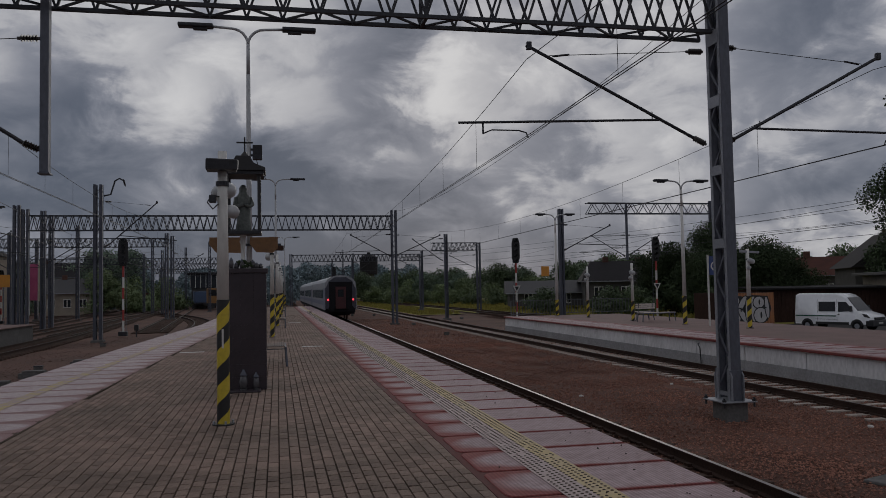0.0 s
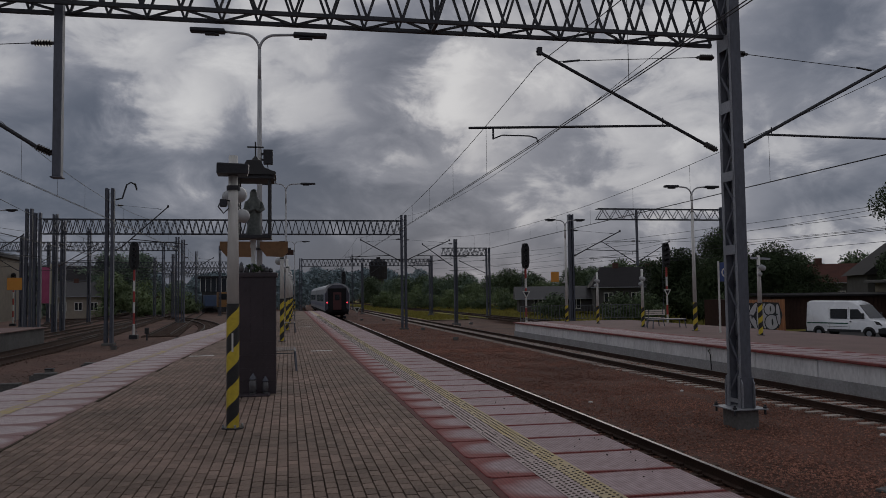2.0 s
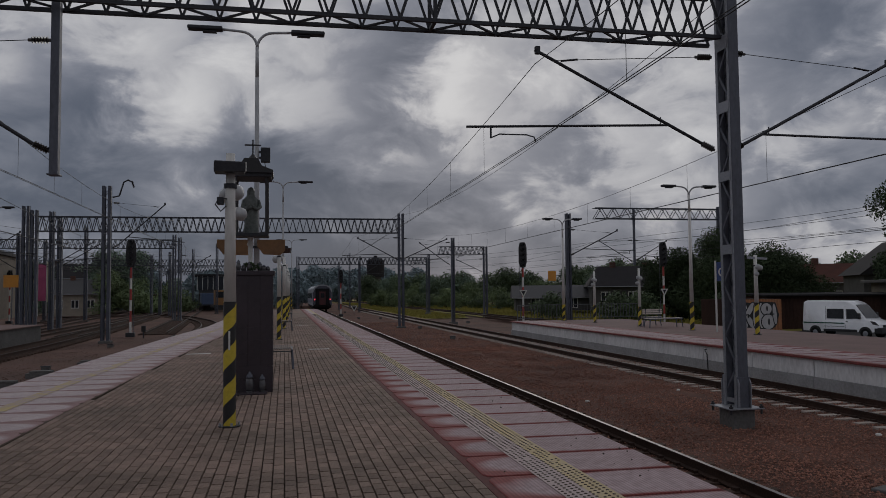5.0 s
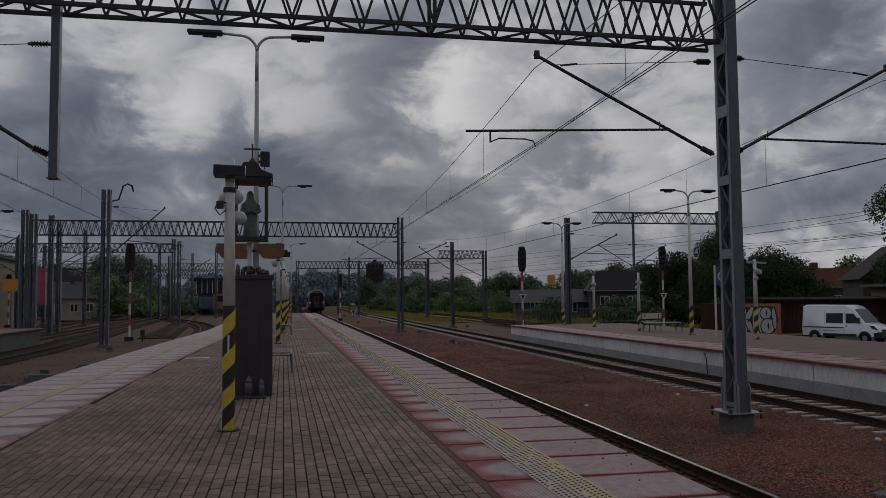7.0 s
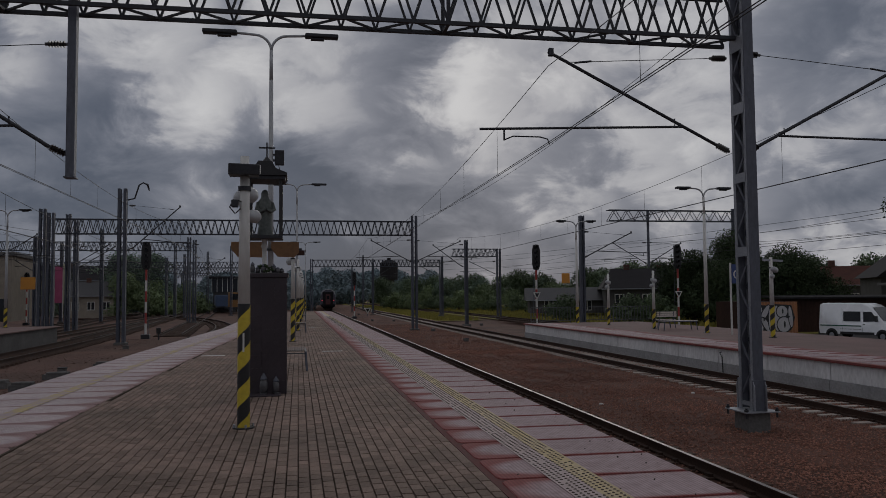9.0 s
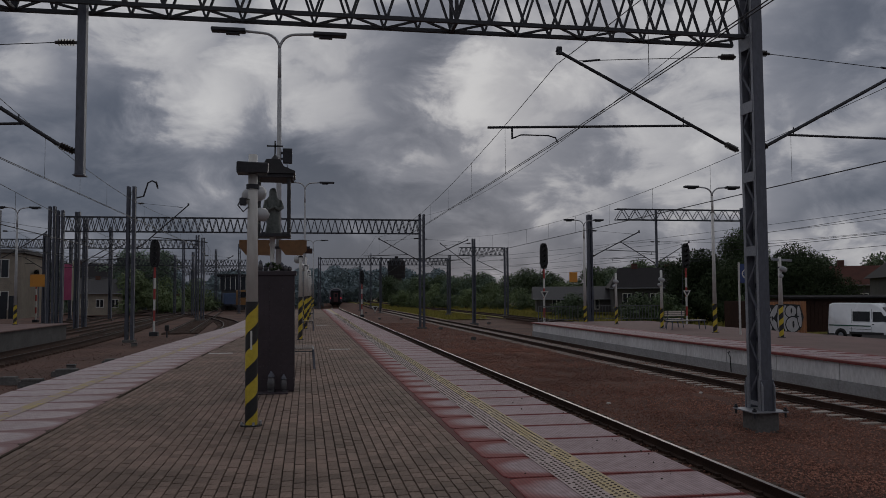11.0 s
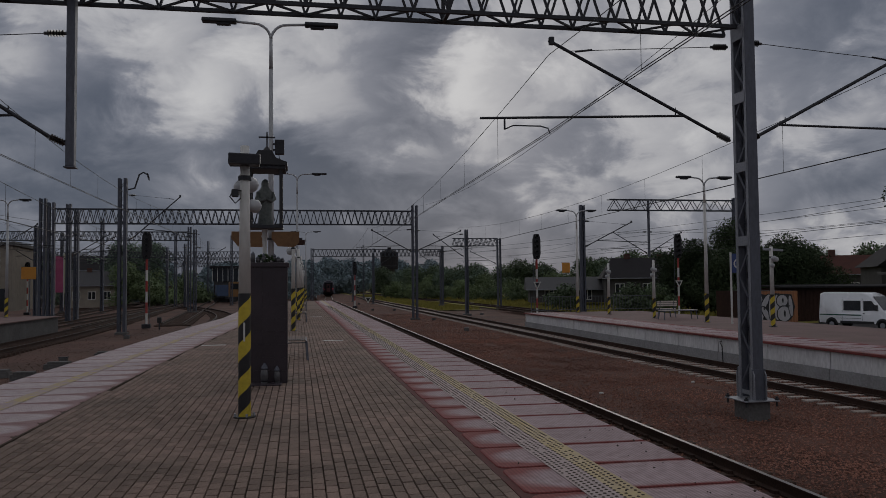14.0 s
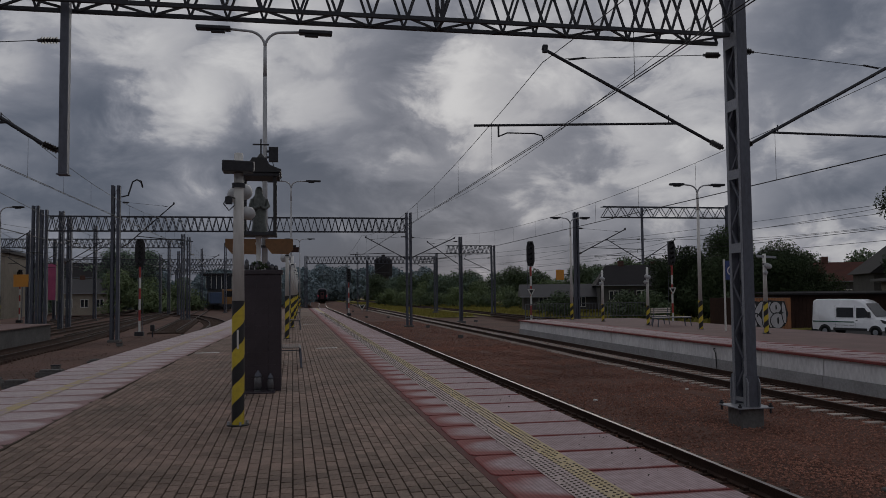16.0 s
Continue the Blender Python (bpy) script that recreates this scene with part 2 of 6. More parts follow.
M["insulator"] = material("dark_brown_insulator", (0.035, 0.026, 0.024), (0.02, 0.016, 0.015), 0.3, grain=20)
M["white"] = material("weathered_white_paint", (0.62, 0.61, 0.58), (0.42, 0.41, 0.38), 0.55, grain=15, stain=2, stretch=(1, 1, 0.3), mid=0.42)
M["grey_pole"] = material("pale_grey_lamp_pole", (0.44, 0.45, 0.455), (0.32, 0.325, 0.335), 0.5, 0.1, grain=12)
M["black"] = material("black_paint", (0.022, 0.021, 0.022), (0.012, 0.012, 0.013), 0.5, grain=20)
M["yellow"] = material("warning_yellow_paint", (0.58, 0.44, 0.035), (0.38, 0.28, 0.03), 0.5, grain=18, stain=3, mid=0.4)
M["orange_sign"] = material("orange_sign_plate", (0.62, 0.27, 0.03), (0.48, 0.2, 0.03), 0.5)
M["signal_red"] = material("signal_red_paint", (0.42, 0.05, 0.04), (0.26, 0.035, 0.03), 0.5)
M["clinker"] = material("dark_clinker_tile", (0.048, 0.034, 0.041), (0.028, 0.021, 0.025), 0.38, grain=14, stain=2, random_tone=0.08)
M["grout"] = material("dark_grout", (0.033, 0.025, 0.026), None, 0.9)
M["bronze"] = material("dark_patinated_statue", (0.15, 0.165, 0.15), (0.06, 0.068, 0.065), 0.5, 0.2, grain=25, stain=4)
M["glass_jar"] = material("cloudy_candle_glass", (0.10, 0.095, 0.10), (0.05, 0.048, 0.05), 0.12, grain=20)
M["copper_sign"] = material("brown_orange_board", (0.21, 0.105, 0.04), (0.12, 0.06, 0.027), 0.6, grain=12)
M["wood_pale"] = material("pale_bench_wood", (0.66, 0.60, 0.55), (0.48, 0.43, 0.38), 0.8, grain=30)
M["wood"] = material("weathered_bench_wood", (0.24, 0.21, 0.19), (0.14, 0.12, 0.11), 0.8, grain=30)
M["blue_sign"] = material("blue_station_sign", (0.03, 0.06, 0.20), (0.025, 0.05, 0.16), 0.4)
M["van_white"] = material("white_van_paint", (0.84, 0.85, 0.87), (0.74, 0.75, 0.77), 0.25, grain=3, stain=1, bump=0, coat=0.5)
M["van_glass"] = material("dark_van_glass", (0.016, 0.018, 0.02), None, 0.08, bump=0)
M["plastic"] = material("black_bumper_plastic", (0.02, 0.02, 0.022), None, 0.55)
M["green_stripe"] = material("dark_green_stripe", (0.02, 0.10, 0.065), None, 0.35, bump=0)
M["tyre"] = material("tyre_rubber", (0.018, 0.018, 0.018), None, 0.8)
M["coach_grey"] = material("silver_grey_coach_paint", (0.36, 0.37, 0.39), (0.27, 0.28, 0.30), 0.4, 0.1, grain=4, bump=0.05)
M["coach_blue"] = material("grey_blue_coach_paint", (0.20, 0.225, 0.31), (0.15, 0.17, 0.24), 0.4, 0.1, grain=4, bump=0.05)
M["coach_dark"] = material("sooty_coach_end", (0.020, 0.019, 0.022), (0.011, 0.011, 0.012), 0.75)
M["door_red"] = material("dark_red_end_door", (0.085, 0.017, 0.02), (0.04, 0.011, 0.013), 0.6)
M["tail_light"] = glowing("red_tail_light", (1.0, 0.07, 0.10), 0.8)
M["plaster"] = material("grey_beige_plaster", (0.33, 0.29, 0.235), (0.21, 0.185, 0.155), 0.9, grain=10)
M["plaster_dark"] = material("sooty_grey_plaster", (0.10, 0.097, 0.095), (0.06, 0.058, 0.057), 0.9, grain=10)
M["brick_dark"] = material("dark_red_brick", (0.13, 0.07, 0.055), (0.07, 0.04, 0.035), 0.9, grain=12)
M["roof_red"] = material("dull_red_roof_tile", (0.11, 0.047, 0.037), (0.065, 0.032, 0.027), 0.85, grain=12)
M["roof_dark"] = material("dark_grey_roof", (0.036, 0.033, 0.035), (0.022, 0.021, 0.022), 0.85, grain=12)
M["roof_grey"] = material("grey_sheet_roof", (0.062, 0.060, 0.062), (0.042, 0.04, 0.042), 0.7, grain=8)
M["brown_shed"] = material("dark_brown_boards", (0.060, 0.033, 0.026), (0.03, 0.018, 0.015), 0.85, grain=20, stretch=(1, 1, 0.2))
M["graffiti_orange"] = material("orange_graffiti_paint", (0.42, 0.17, 0.06), (0.28, 0.13, 0.07), 0.7, grain=8)
M["graffiti_white"] = material("pale_graffiti_paint", (0.55, 0.53, 0.52), (0.40, 0.38, 0.39), 0.7, grain=8)
M["pink"] = material("pink_banner_cloth", (0.55, 0.14, 0.26), (0.40, 0.09, 0.19), 0.8)
M["cream"] = material("cream_banner_cloth", (0.55, 0.53, 0.38), (0.42, 0.40, 0.29), 0.8)
M["asphalt"] = material("street_asphalt", (0.06, 0.058, 0.058), (0.04, 0.039, 0.039), 0.9, grain=60, stain=0.5)
M["loco_yellow"] = material("dull_orange_machine_paint", (0.30, 0.15, 0.04), (0.18, 0.09, 0.03), 0.6)
M["pane"] = material("dark_window_glass", (0.03, 0.033, 0.038), None, 0.1, bump=0)
M["fence"] = material("grey_fence_steel", (0.13, 0.135, 0.14), (0.08, 0.083, 0.09), 0.6, 0.3)
M["signal_yellow_lens"] = material("dark_signal_lens", (0.03, 0.03, 0.03), None, 0.15, bump=0)


def worn_slab(m, paint, half, reach):
    """Red paint left along the slab's joints and inner edge, and a studded surface."""
    n, l = m.node_tree.nodes, m.node_tree.links
    b = n["Principled BSDF"]
    tc = n.new("ShaderNodeTexCoord").outputs["Object"]

    def calc(op, a, c, clamp=False):
        k = n.new("ShaderNodeMath")
        k.operation, k.use_clamp = op, clamp
        for i, v in enumerate((a, c)):
            if isinstance(v, (int, float)):
                k.inputs[i].default_value = v
            elif v is not None:
                l.new(v, k.inputs[i])
        return k.outputs[0]
    sp = n.new("ShaderNodeSeparateXYZ")
    l.new(tc, sp.inputs[0])
    to_joint = calc("SUBTRACT", half, calc("ABSOLUTE", sp.outputs[1], None))
    to_edge = calc("MULTIPLY", calc("ABSOLUTE", sp.outputs[0], None), 0.24)
    near = calc("SMOOTH_MIN", to_joint, to_edge)
    nz = n.new("ShaderNodeTexNoise")
    nz.inputs["Scale"].default_value, nz.inputs["Detail"].default_value = 2.3, 4
    pos = n.new("ShaderNodeNewGeometry").outputs["Position"]
    l.new(pos, nz.inputs["Vector"])
    worn = calc("ADD", calc("DIVIDE", near, reach), calc("MULTIPLY", calc("SUBTRACT", nz.outputs[0], 0.5), 1.6), True)
    old = b.inputs["Base Color"].links[0].from_socket
    mx = n.new("ShaderNodeMix")
    mx.data_type = "RGBA"
    mx.inputs["A"].default_value = (*paint, 1)
    l.new(old, mx.inputs["B"])
    l.new(worn, mx.inputs["Factor"])
    vo = n.new("ShaderNodeTexVoronoi")
    vo.inputs["Scale"].default_value, vo.inputs["Randomness"].default_value = 26.0, 0.0
    l.new(tc, vo.inputs["Vector"])
    dot = n.new("ShaderNodeMapRange")
    dot.inputs["From Min"].default_value, dot.inputs["From Max"].default_value = 0.25, 0.55
    dot.inputs["To Min"].default_value, dot.inputs["To Max"].default_value = 1.12, 0.72
    l.new(vo.outputs["Distance"], dot.inputs[0])
    hs = n.new("ShaderNodeHueSaturation")
    l.new(dot.outputs[0], hs.inputs["Value"])
    l.new(mx.outputs["Result"], hs.inputs["Color"])
    l.new(hs.outputs[0], b.inputs["Base Color"])
    b.inputs["Specular IOR Level"].default_value = 0.2


worn_slab(M["slab_pink"], (0.225, 0.060, 0.057), 0.452, 0.055)
worn_slab(M["slab"], (0.30, 0.19, 0.185), 0.45, 0.03)


# ---- mesh helpers ----
def finish(name, bm, mat, smooth=False):
    me = bpy.data.meshes.new(name)
    bm.normal_update()
    bm.to_mesh(me)
    bm.free()
    for m in (mat if isinstance(mat, (list, tuple)) else (mat,)):
        me.materials.append(M[m])
    if smooth:
        for p in me.polygons:
            p.use_smooth = True
    return me


def part(name, bm, mat, parent, label="", smooth=False, kind=""):
    """One mesh object under a thing or under a part."""
    ob = new(name, finish(name, bm, mat, smooth))
    ob.parent = parent
    return tagged(ob, label, kind=kind)


def thing(name, x, y, z, label, category, group="", kind="", rz=0.0):
    ob = new(name)
    ob.matrix_basis = pose(x, y, z, 0, 0, rz)
    return tagged(ob, label, category, group, kind)


def solid(name, bm, mat, label, category, kind="", m=None, smooth=False, group=""):
    """A top-level thing that is one mesh."""
    ob = new(name, finish(name, bm, mat, smooth))
    if m:
        ob.matrix_basis = m
    return tagged(ob, label, category, group, kind)


def box(bm, x0, y0, z0, x1, y1, z1, bevel=0.0, m=None, index=0):
    r = bmesh.ops.create_cube(bm, size=1)
    vs = r["verts"]
    bmesh.ops.scale(bm, vec=(x1 - x0, y1 - y0, z1 - z0), verts=vs)
    bmesh.ops.translate(bm, vec=((x0 + x1) / 2, (y0 + y1) / 2, (z0 + z1) / 2), verts=vs)
    if m:
        bmesh.ops.transform(bm, matrix=m, verts=vs)
    faces = {f for v in vs for f in v.link_faces}
    for f in faces:
        f.material_index = index
    if bevel:
        es = list({e for v in vs for e in v.link_edges})
        bmesh.ops.bevel(bm, geom=es, offset=bevel, segments=2, affect="EDGES", profile=0.5)
    return bm


def rod(bm, p0, p1, r0, r1=None, seg=8, index=0, caps=True):
    p0, p1 = Vector(p0), Vector(p1)
    r1 = r0 if r1 is None else r1
    d = p1 - p0
    m = Matrix.Translation((p0 + p1) / 2) @ d.to_track_quat("Z", "Y").to_matrix().to_4x4()
    n0 = len(bm.faces)
    bmesh.ops.create_cone(bm, cap_ends=caps, segments=seg, radius1=r0, radius2=r1, depth=d.length, matrix=m)
    bm.faces.ensure_lookup_table()
    if index:
        for i in range(n0, len(bm.faces)):
            bm.faces[i].material_index = index
    return bm


def bar(bm, p0, p1, w, h=None, index=0):
    """A square bar from p0 to p1."""
    p0, p1 = Vector(p0), Vector(p1)
    d = p1 - p0
    m = Matrix.Translation((p0 + p1) / 2) @ d.to_track_quat("Z", "Y").to_matrix().to_4x4()
    h = w if h is None else h
    return box(bm, -w / 2, -h / 2, -d.length / 2, w / 2, h / 2, d.length / 2, 0, m, index)


def tube(bm, pts, r, seg=6):
    """A bent tube through pts."""
    pts = [Vector(p) for p in pts]
    rings = []
    for i, p in enumerate(pts):
        d = (pts[min(i + 1, len(pts) - 1)] - pts[max(i - 1, 0)]).normalized()
        a = d.orthogonal().normalized() if i == 0 else (rings_a - d * rings_a.dot(d)).normalized()
        rings_a = a
        b = d.cross(a)
        rr = r[i] if isinstance(r, (list, tuple)) else r
        rings.append([bm.verts.new(p + a * rr * math.cos(2 * math.pi * k / seg) + b * rr * math.sin(2 * math.pi * k / seg)) for k in range(seg)])
    for q, s in zip(rings, rings[1:]):
        for k in range(seg):
            bm.faces.new((q[k], q[(k + 1) % seg], s[(k + 1) % seg], s[k]))
    bm.faces.new(rings[0][::-1])
    bm.faces.new(rings[-1])
    return bm


def ball(bm, c, r, sx=1, sy=1, sz=1, u=10, v=7):
    m = Matrix.Translation(c) @ Matrix.Diagonal((sx, sy, sz, 1))
    bmesh.ops.create_uvsphere(bm, u_segments=u, v_segments=v, radius=r, matrix=m)
    return bm


def prism(bm, outline, p, q):
    """The outline (a, b) pairs in the plane that p maps to 3D, pushed along q."""
    lo = [bm.verts.new(p(a, b)) for a, b in outline]
    hi = [bm.verts.new(Vector(p(a, b)) + Vector(q)) for a, b in outline]
    bm.faces.new(lo[::-1])
    bm.faces.new(hi)
    n = len(outline)
    for i in range(n):
        bm.faces.new((lo[i], lo[(i + 1) % n], hi[(i + 1) % n], hi[i]))
    bmesh.ops.recalc_face_normals(bm, faces=bm.faces)
    return bm


def B():
    return bmesh.new()


UNIT = {}


def strut(name, p0, p1, w, h, mat, parent, label=""):
    """A straight bar as a part; alike bars share one mesh."""
    p0, p1 = Vector(p0), Vector(p1)
    d = p1 - p0
    key = (name, mat, round(d.length, 3), w, h)
    if key not in UNIT:
        UNIT[key] = finish(name, box(B(), -w / 2, -h / 2, -d.length / 2, w / 2, h / 2, d.length / 2), mat)
    ob = new(name, UNIT[key])
    ob.parent = parent
    ob.matrix_basis = Matrix.Translation((p0 + p1) / 2) @ d.to_track_quat("Z", "Y").to_matrix().to_4x4()
    return tagged(ob, label)

# ---- ground, ballast, platforms ----
RAIL = -0.88


def main_x(y):
    return 5.53 + (0.0 if y < 145 else 0.035 * (y - 150) if y > 155 else 0.00175 * (y - 145) ** 2)


def right_x(y):
    return 13.0 + (0.0 if y < 145 else 0.035 * (y - 150) if y > 155 else 0.00175 * (y - 145) ** 2)


def left_edge(y):
    return -5.5 + 0.00062 * min(y, 46.0) ** 2


def left_x(y):
    if y < 60:
        return left_edge(y) - 1.65
    return left_edge(60) - 1.65 - 0.0032 * (y - 60) ** 2 if y < 110 else left_edge(60) - 9.65 - 0.32 * (y - 110)


def yard_x(y):
    return -13.5 if y < 42 else -13.5 - 0.0016 * (y - 42) ** 2 if y < 62 else -14.14 - 0.064 * (y - 62)


def sheet(name, x0, x1, y0, y1, z, mat, label, category, nx=2, ny=2, rough=0.0, kind="structure", lowered=None):
    bm = B()
    grid = [[bm.verts.new((x0 + (x1 - x0) * i / nx, y0 + (y1 - y0) * j / ny,
                           z + (noise.noise((i * 0.43, j * 0.37, z)) * rough if rough else 0.0))) for i in range(nx + 1)] for j in range(ny + 1)]
    for j in range(ny):
        for i in range(nx):
            bm.faces.new((grid[j][i], grid[j][i + 1], grid[j + 1][i + 1], grid[j + 1][i]))
    return solid(name, bm, mat, label, category, kind, smooth=True)


sheet("ground", -2500, 2500, -400, 4000, -1.46, "dirt", "dark bare ground of the railway yard reaching to the horizon", "ground")
sheet("ballast_bed", 3.9, 15.2, -6, 260, -1.085, "ballast", "rust-brown ballast between the tracks beside the platform", "ballast", 40, 400, 0.045)
sheet("yard_ballast", -22, -5.6, 2, 170, -1.14, "dirt", "dark sooty ballast and earth of the station yard", "ballast", 40, 120, 0.07)
sheet("grass_strip", 26.0, 60, 90, 420, -1.38, "grass", "strip of yellowing grass beyond the tracks", "grass", 30, 120, 0.04)
sheet("grass_verge", 16.6, 22.6, 96, 330, -1.36, "grass", "yellowing grass between far tracks", "grass", 6, 60, 0.04)

END = 96.0
bm = B()                       # body of the island platform, stepped along its bent left edge
ys = [-8, 0, 8, 16, 24, 32, 40, 46, 60, END]
outline = [(left_edge(max(y, 0)) + 0.12, y) for y in ys] + [(3.67, END), (3.67, -8)]
prism(bm, outline, lambda a, b: (a, b, -1.2), (0, 0, 1.17))
platform = solid("platform", bm, "joint", "island platform with grey pavers and pink edge slabs", "platform", "structure")


def slab_mesh(length, width, side, mat="slab"):
    """A thick edge slab with rounded inner corners."""
    r, pts = 0.11, []
    for cx, cy, a0 in ((width - 0.01, length / 2 - 0.01, 0), (r, length / 2 - r, 90), (r, -length / 2 + r, 180), (width - 0.01, -length / 2 + 0.01, 270)):
        rr = 0.01 if cx > r else r
        for k in range(5 if rr > 0.05 else 1):
            a = radians(a0 + k * 22.5)
            pts.append((cx + rr * math.cos(a), cy + rr * math.sin(a)))
    bm = B()
    lo = [bm.verts.new((side * x, y, -0.05)) for x, y in pts]
    up = [bm.verts.new((side * x, y, 0.000)) for x, y in pts]
    cx = width / 2
    top = [bm.verts.new((side * (cx + (x - cx) * 0.992), y * 0.985, 0.007)) for x, y in pts]
    n = len(pts)
    for a, b in ((lo, up), (up, top)):
        for i in range(n):
            bm.faces.new((a[i], a[(i + 1) % n], b[(i + 1) % n], b[i]))
    bm.faces.new(top)
    bmesh.ops.recalc_face_normals(bm, faces=bm.faces)
    return finish("edge_slab", bm, mat)


STRIP = 1.99
STRIP_L = 2.16
PITCH = 0.953
slab_r, slab_l = slab_mesh(PITCH - 0.05, STRIP - 0.075, 1, "slab_pink"), slab_mesh(PITCH - 0.03, STRIP_L - 0.03, -1)
bm = box(B(), 1.80, -8, -0.2, 3.79, END, -0.004)
part("slab_bed", bm, "slab_red", platform, "worn red painted edge strip")
bm = B()
for a, b in zip(ys, ys[1:]):
    for q in range(4):
        y0, y1 = a + (b - a) * q / 4, a + (b - a) * (q + 1) / 4
        e0, e1 = left_edge(max(y0, 0)), left_edge(max(y1, 0))
        prism(bm, [(e0, y0), (e0 + STRIP_L, y0), (e1 + STRIP_L, y1), (e1, y1)], lambda s, t: (s, t, -0.2), (0, 0, 0.196))
part("slab_bed", bm, "joint", platform, "sandy bed of the edge slabs")
y = 6.97 - PITCH * 14
while y < END - 0.5:
    ob = new("edge_slab", slab_r)
    ob.parent = platform
    ob.matrix_basis = pose(1.87, y, 0)
    if y > -8:
        e = left_edge(max(y, 0))
        ob = new("edge_slab", slab_l)
        ob.parent = platform
        ob.matrix_basis = pose(e + STRIP_L - 0.03, y, 0, 0, 0, -math.degrees(math.atan(0.00124 * max(y, 0))) if y < 46 else 0)
    y += PITCH
# tactile bands
part("tactile_band", box(B(), 2.60, -3, 0.0105, 2.82, END, 0.0145), "tactile", platform, "worn yellow tactile band")
part("tactile_band", box(B(), 2.34, -3, 0.0105, 2.60, END, 0.0142), "tactile_pale", platform, "faded pale tactile band")
bm = B()
for a, b in zip(ys, ys[1:]):
    for q in range(6):
        y0, y1 = a + (b - a) * q / 6, a + (b - a) * (q + 1) / 6
        e0, e1 = left_edge(max(y0, 0)) + 0.97, left_edge(max(y1, 0)) + 0.97
        prism(bm, [(e0, y0), (e0 + 0.24, y0), (e1 + 0.24, y1), (e1, y1)], lambda s, t: (s, t, 0.0105), (0, 0, 0.004))
part("tactile_band", bm, "tactile_worn", platform, "worn yellow tactile band")


def studs(rows, name="tactile_studs"):
    """Flat six-sided studs, in one mesh."""
    vs, fs = [], []
    for x, y, z, r in rows:
        k = len(vs)
        for rr, dz in ((r, 0.0), (r * 0.7, 0.005)):
            vs += [(x + rr * math.cos(i * math.pi / 3), y + rr * math.sin(i * math.pi / 3), z + dz) for i in range(6)]
        fs += [[k + i, k + (i + 1) % 6, k + 6 + (i + 1) % 6, k + 6 + i] for i in range(6)] + [[k + 6 + i for i in range(6)]]
    me = bpy.data.meshes.new(name)
    me.from_pydata(vs, [], fs)
    me.materials.append(M["stud"])
    ob = new(name, me)
    ob.parent = platform
    return tagged(ob, "rows of dark tactile studs", kind="stuff")


rows = []
for j in range(900):
    for i in range(8):
        if random.random() < 0.93:
            rows.append((2.375 + i * 0.057, 3.2 + j * 0.075 + (0.037 if i % 2 else 0), 0.0146, 0.0165))
rows += [(2.375 + i * 0.057, 3.2 - j * 0.075 + (0.037 if i % 2 else 0), 0.0146, 0.0165) for j in range(1, 80) for i in range(8)]
studs(rows)

# right platform, with a red lipped edge over a pale wall
RZ, RX, R_END = -0.14, 14.65, 51.0
bm = box(B(), RX + 0.12, 2, -1.7, RX + 8.0, R_END, RZ - 0.10)
right_platform = solid("platform", bm, "concrete_dark", "second platform with pale concrete wall and red edge", "platform", "structure")
y = 2.0
k = 0
while y < R_END - 0.2:
    y1 = min(y + 3.05, R_END)
    part("wall_panel", box(B(), RX + 0.06, y + 0.02, -0.72, RX + 0.2, y1 - 0.02, RZ - 0.085, 0.008), "whitewash", right_platform)
    part("wall_footing", box(B(), RX + 0.02, y + 0.006, -1.2, RX + 0.2, y1 - 0.006, -0.723, 0.01), "footing", right_platform)
    y = y1
part("drain_pipe", tube(B(), [(RX + 0.2, 26.2, -0.3), (RX - 0.02, 26.15, -0.36), (RX - 0.05, 25.95, -0.5), (RX - 0.05, 25.9, -1.15)], 0.02), "black", right_platform, "bent black drain pipe")
part("edge_lip", box(B(), RX - 0.06, 2, RZ - 0.085, RX + 0.5, R_END, RZ - 0.002, 0.012), "red_edge", right_platform, "red painted edge lip")
part("platform_surface", box(B(), RX + 1.9, 2, RZ - 0.1, RX + 8.0, R_END, RZ), "paver_pale", right_platform, "grey paved surface")
y = 2.5
while y < R_END:
    ob = new("edge_slab", slab_r)
    ob.parent = right_platform
    ob.matrix_basis = pose(RX + 2.0, y, RZ - 0.003, 0, 0, 180)
    y += PITCH
part("slab_bed", box(B(), RX + 0.5, 2, RZ - 0.1, RX + 1.9, R_END, RZ - 0.006), "slab_red", right_platform)
part("tactile_band", box(B(), RX + 0.95, 2, RZ + 0.0075, RX + 1.2, R_END, RZ + 0.0115), "tactile_pale", right_platform, "faded pale tactile band")

# far left platform
bm = box(B(), -26, 20, -1.5, -14.9, 54, -0.04)
left_platform = solid("platform", bm, "concrete_dark", "low far platform with dark wall and pale surface", "platform", "structure")
part("platform_surface", box(B(), -24, 20, -0.039, -14.75, 54.2, 0.02, 0.01), "paver_pale", left_platform, "pale pinkish platform slabs")

# ---- tracks ----
def rail_mesh(axis, off, y0, y1, step):
    bm = B()
    prof = [(-0.07, -0.17), (0.07, -0.17), (0.07, -0.155), (0.012, -0.135), (0.012, -0.04), (0.036, -0.03), (0.036, 0.0), (-0.036, 0.0),
            (-0.036, -0.03), (-0.012, -0.04), (-0.012, -0.135), (-0.07, -0.155)]
    rings, y = [], y0
    while y <= y1 + 0.01:
        rings.append([bm.verts.new((axis(y) + off + a, y, RAIL + b)) for a, b in prof])
        y += step
    for p, q in zip(rings, rings[1:]):
        for i in range(12):
            f = bm.faces.new((p[i], q[i], q[(i + 1) % 12], p[(i + 1) % 12]))
            f.material_index = 0 if i == 6 else 1
    bmesh.ops.recalc_face_normals(bm, faces=bm.faces)
    return bm


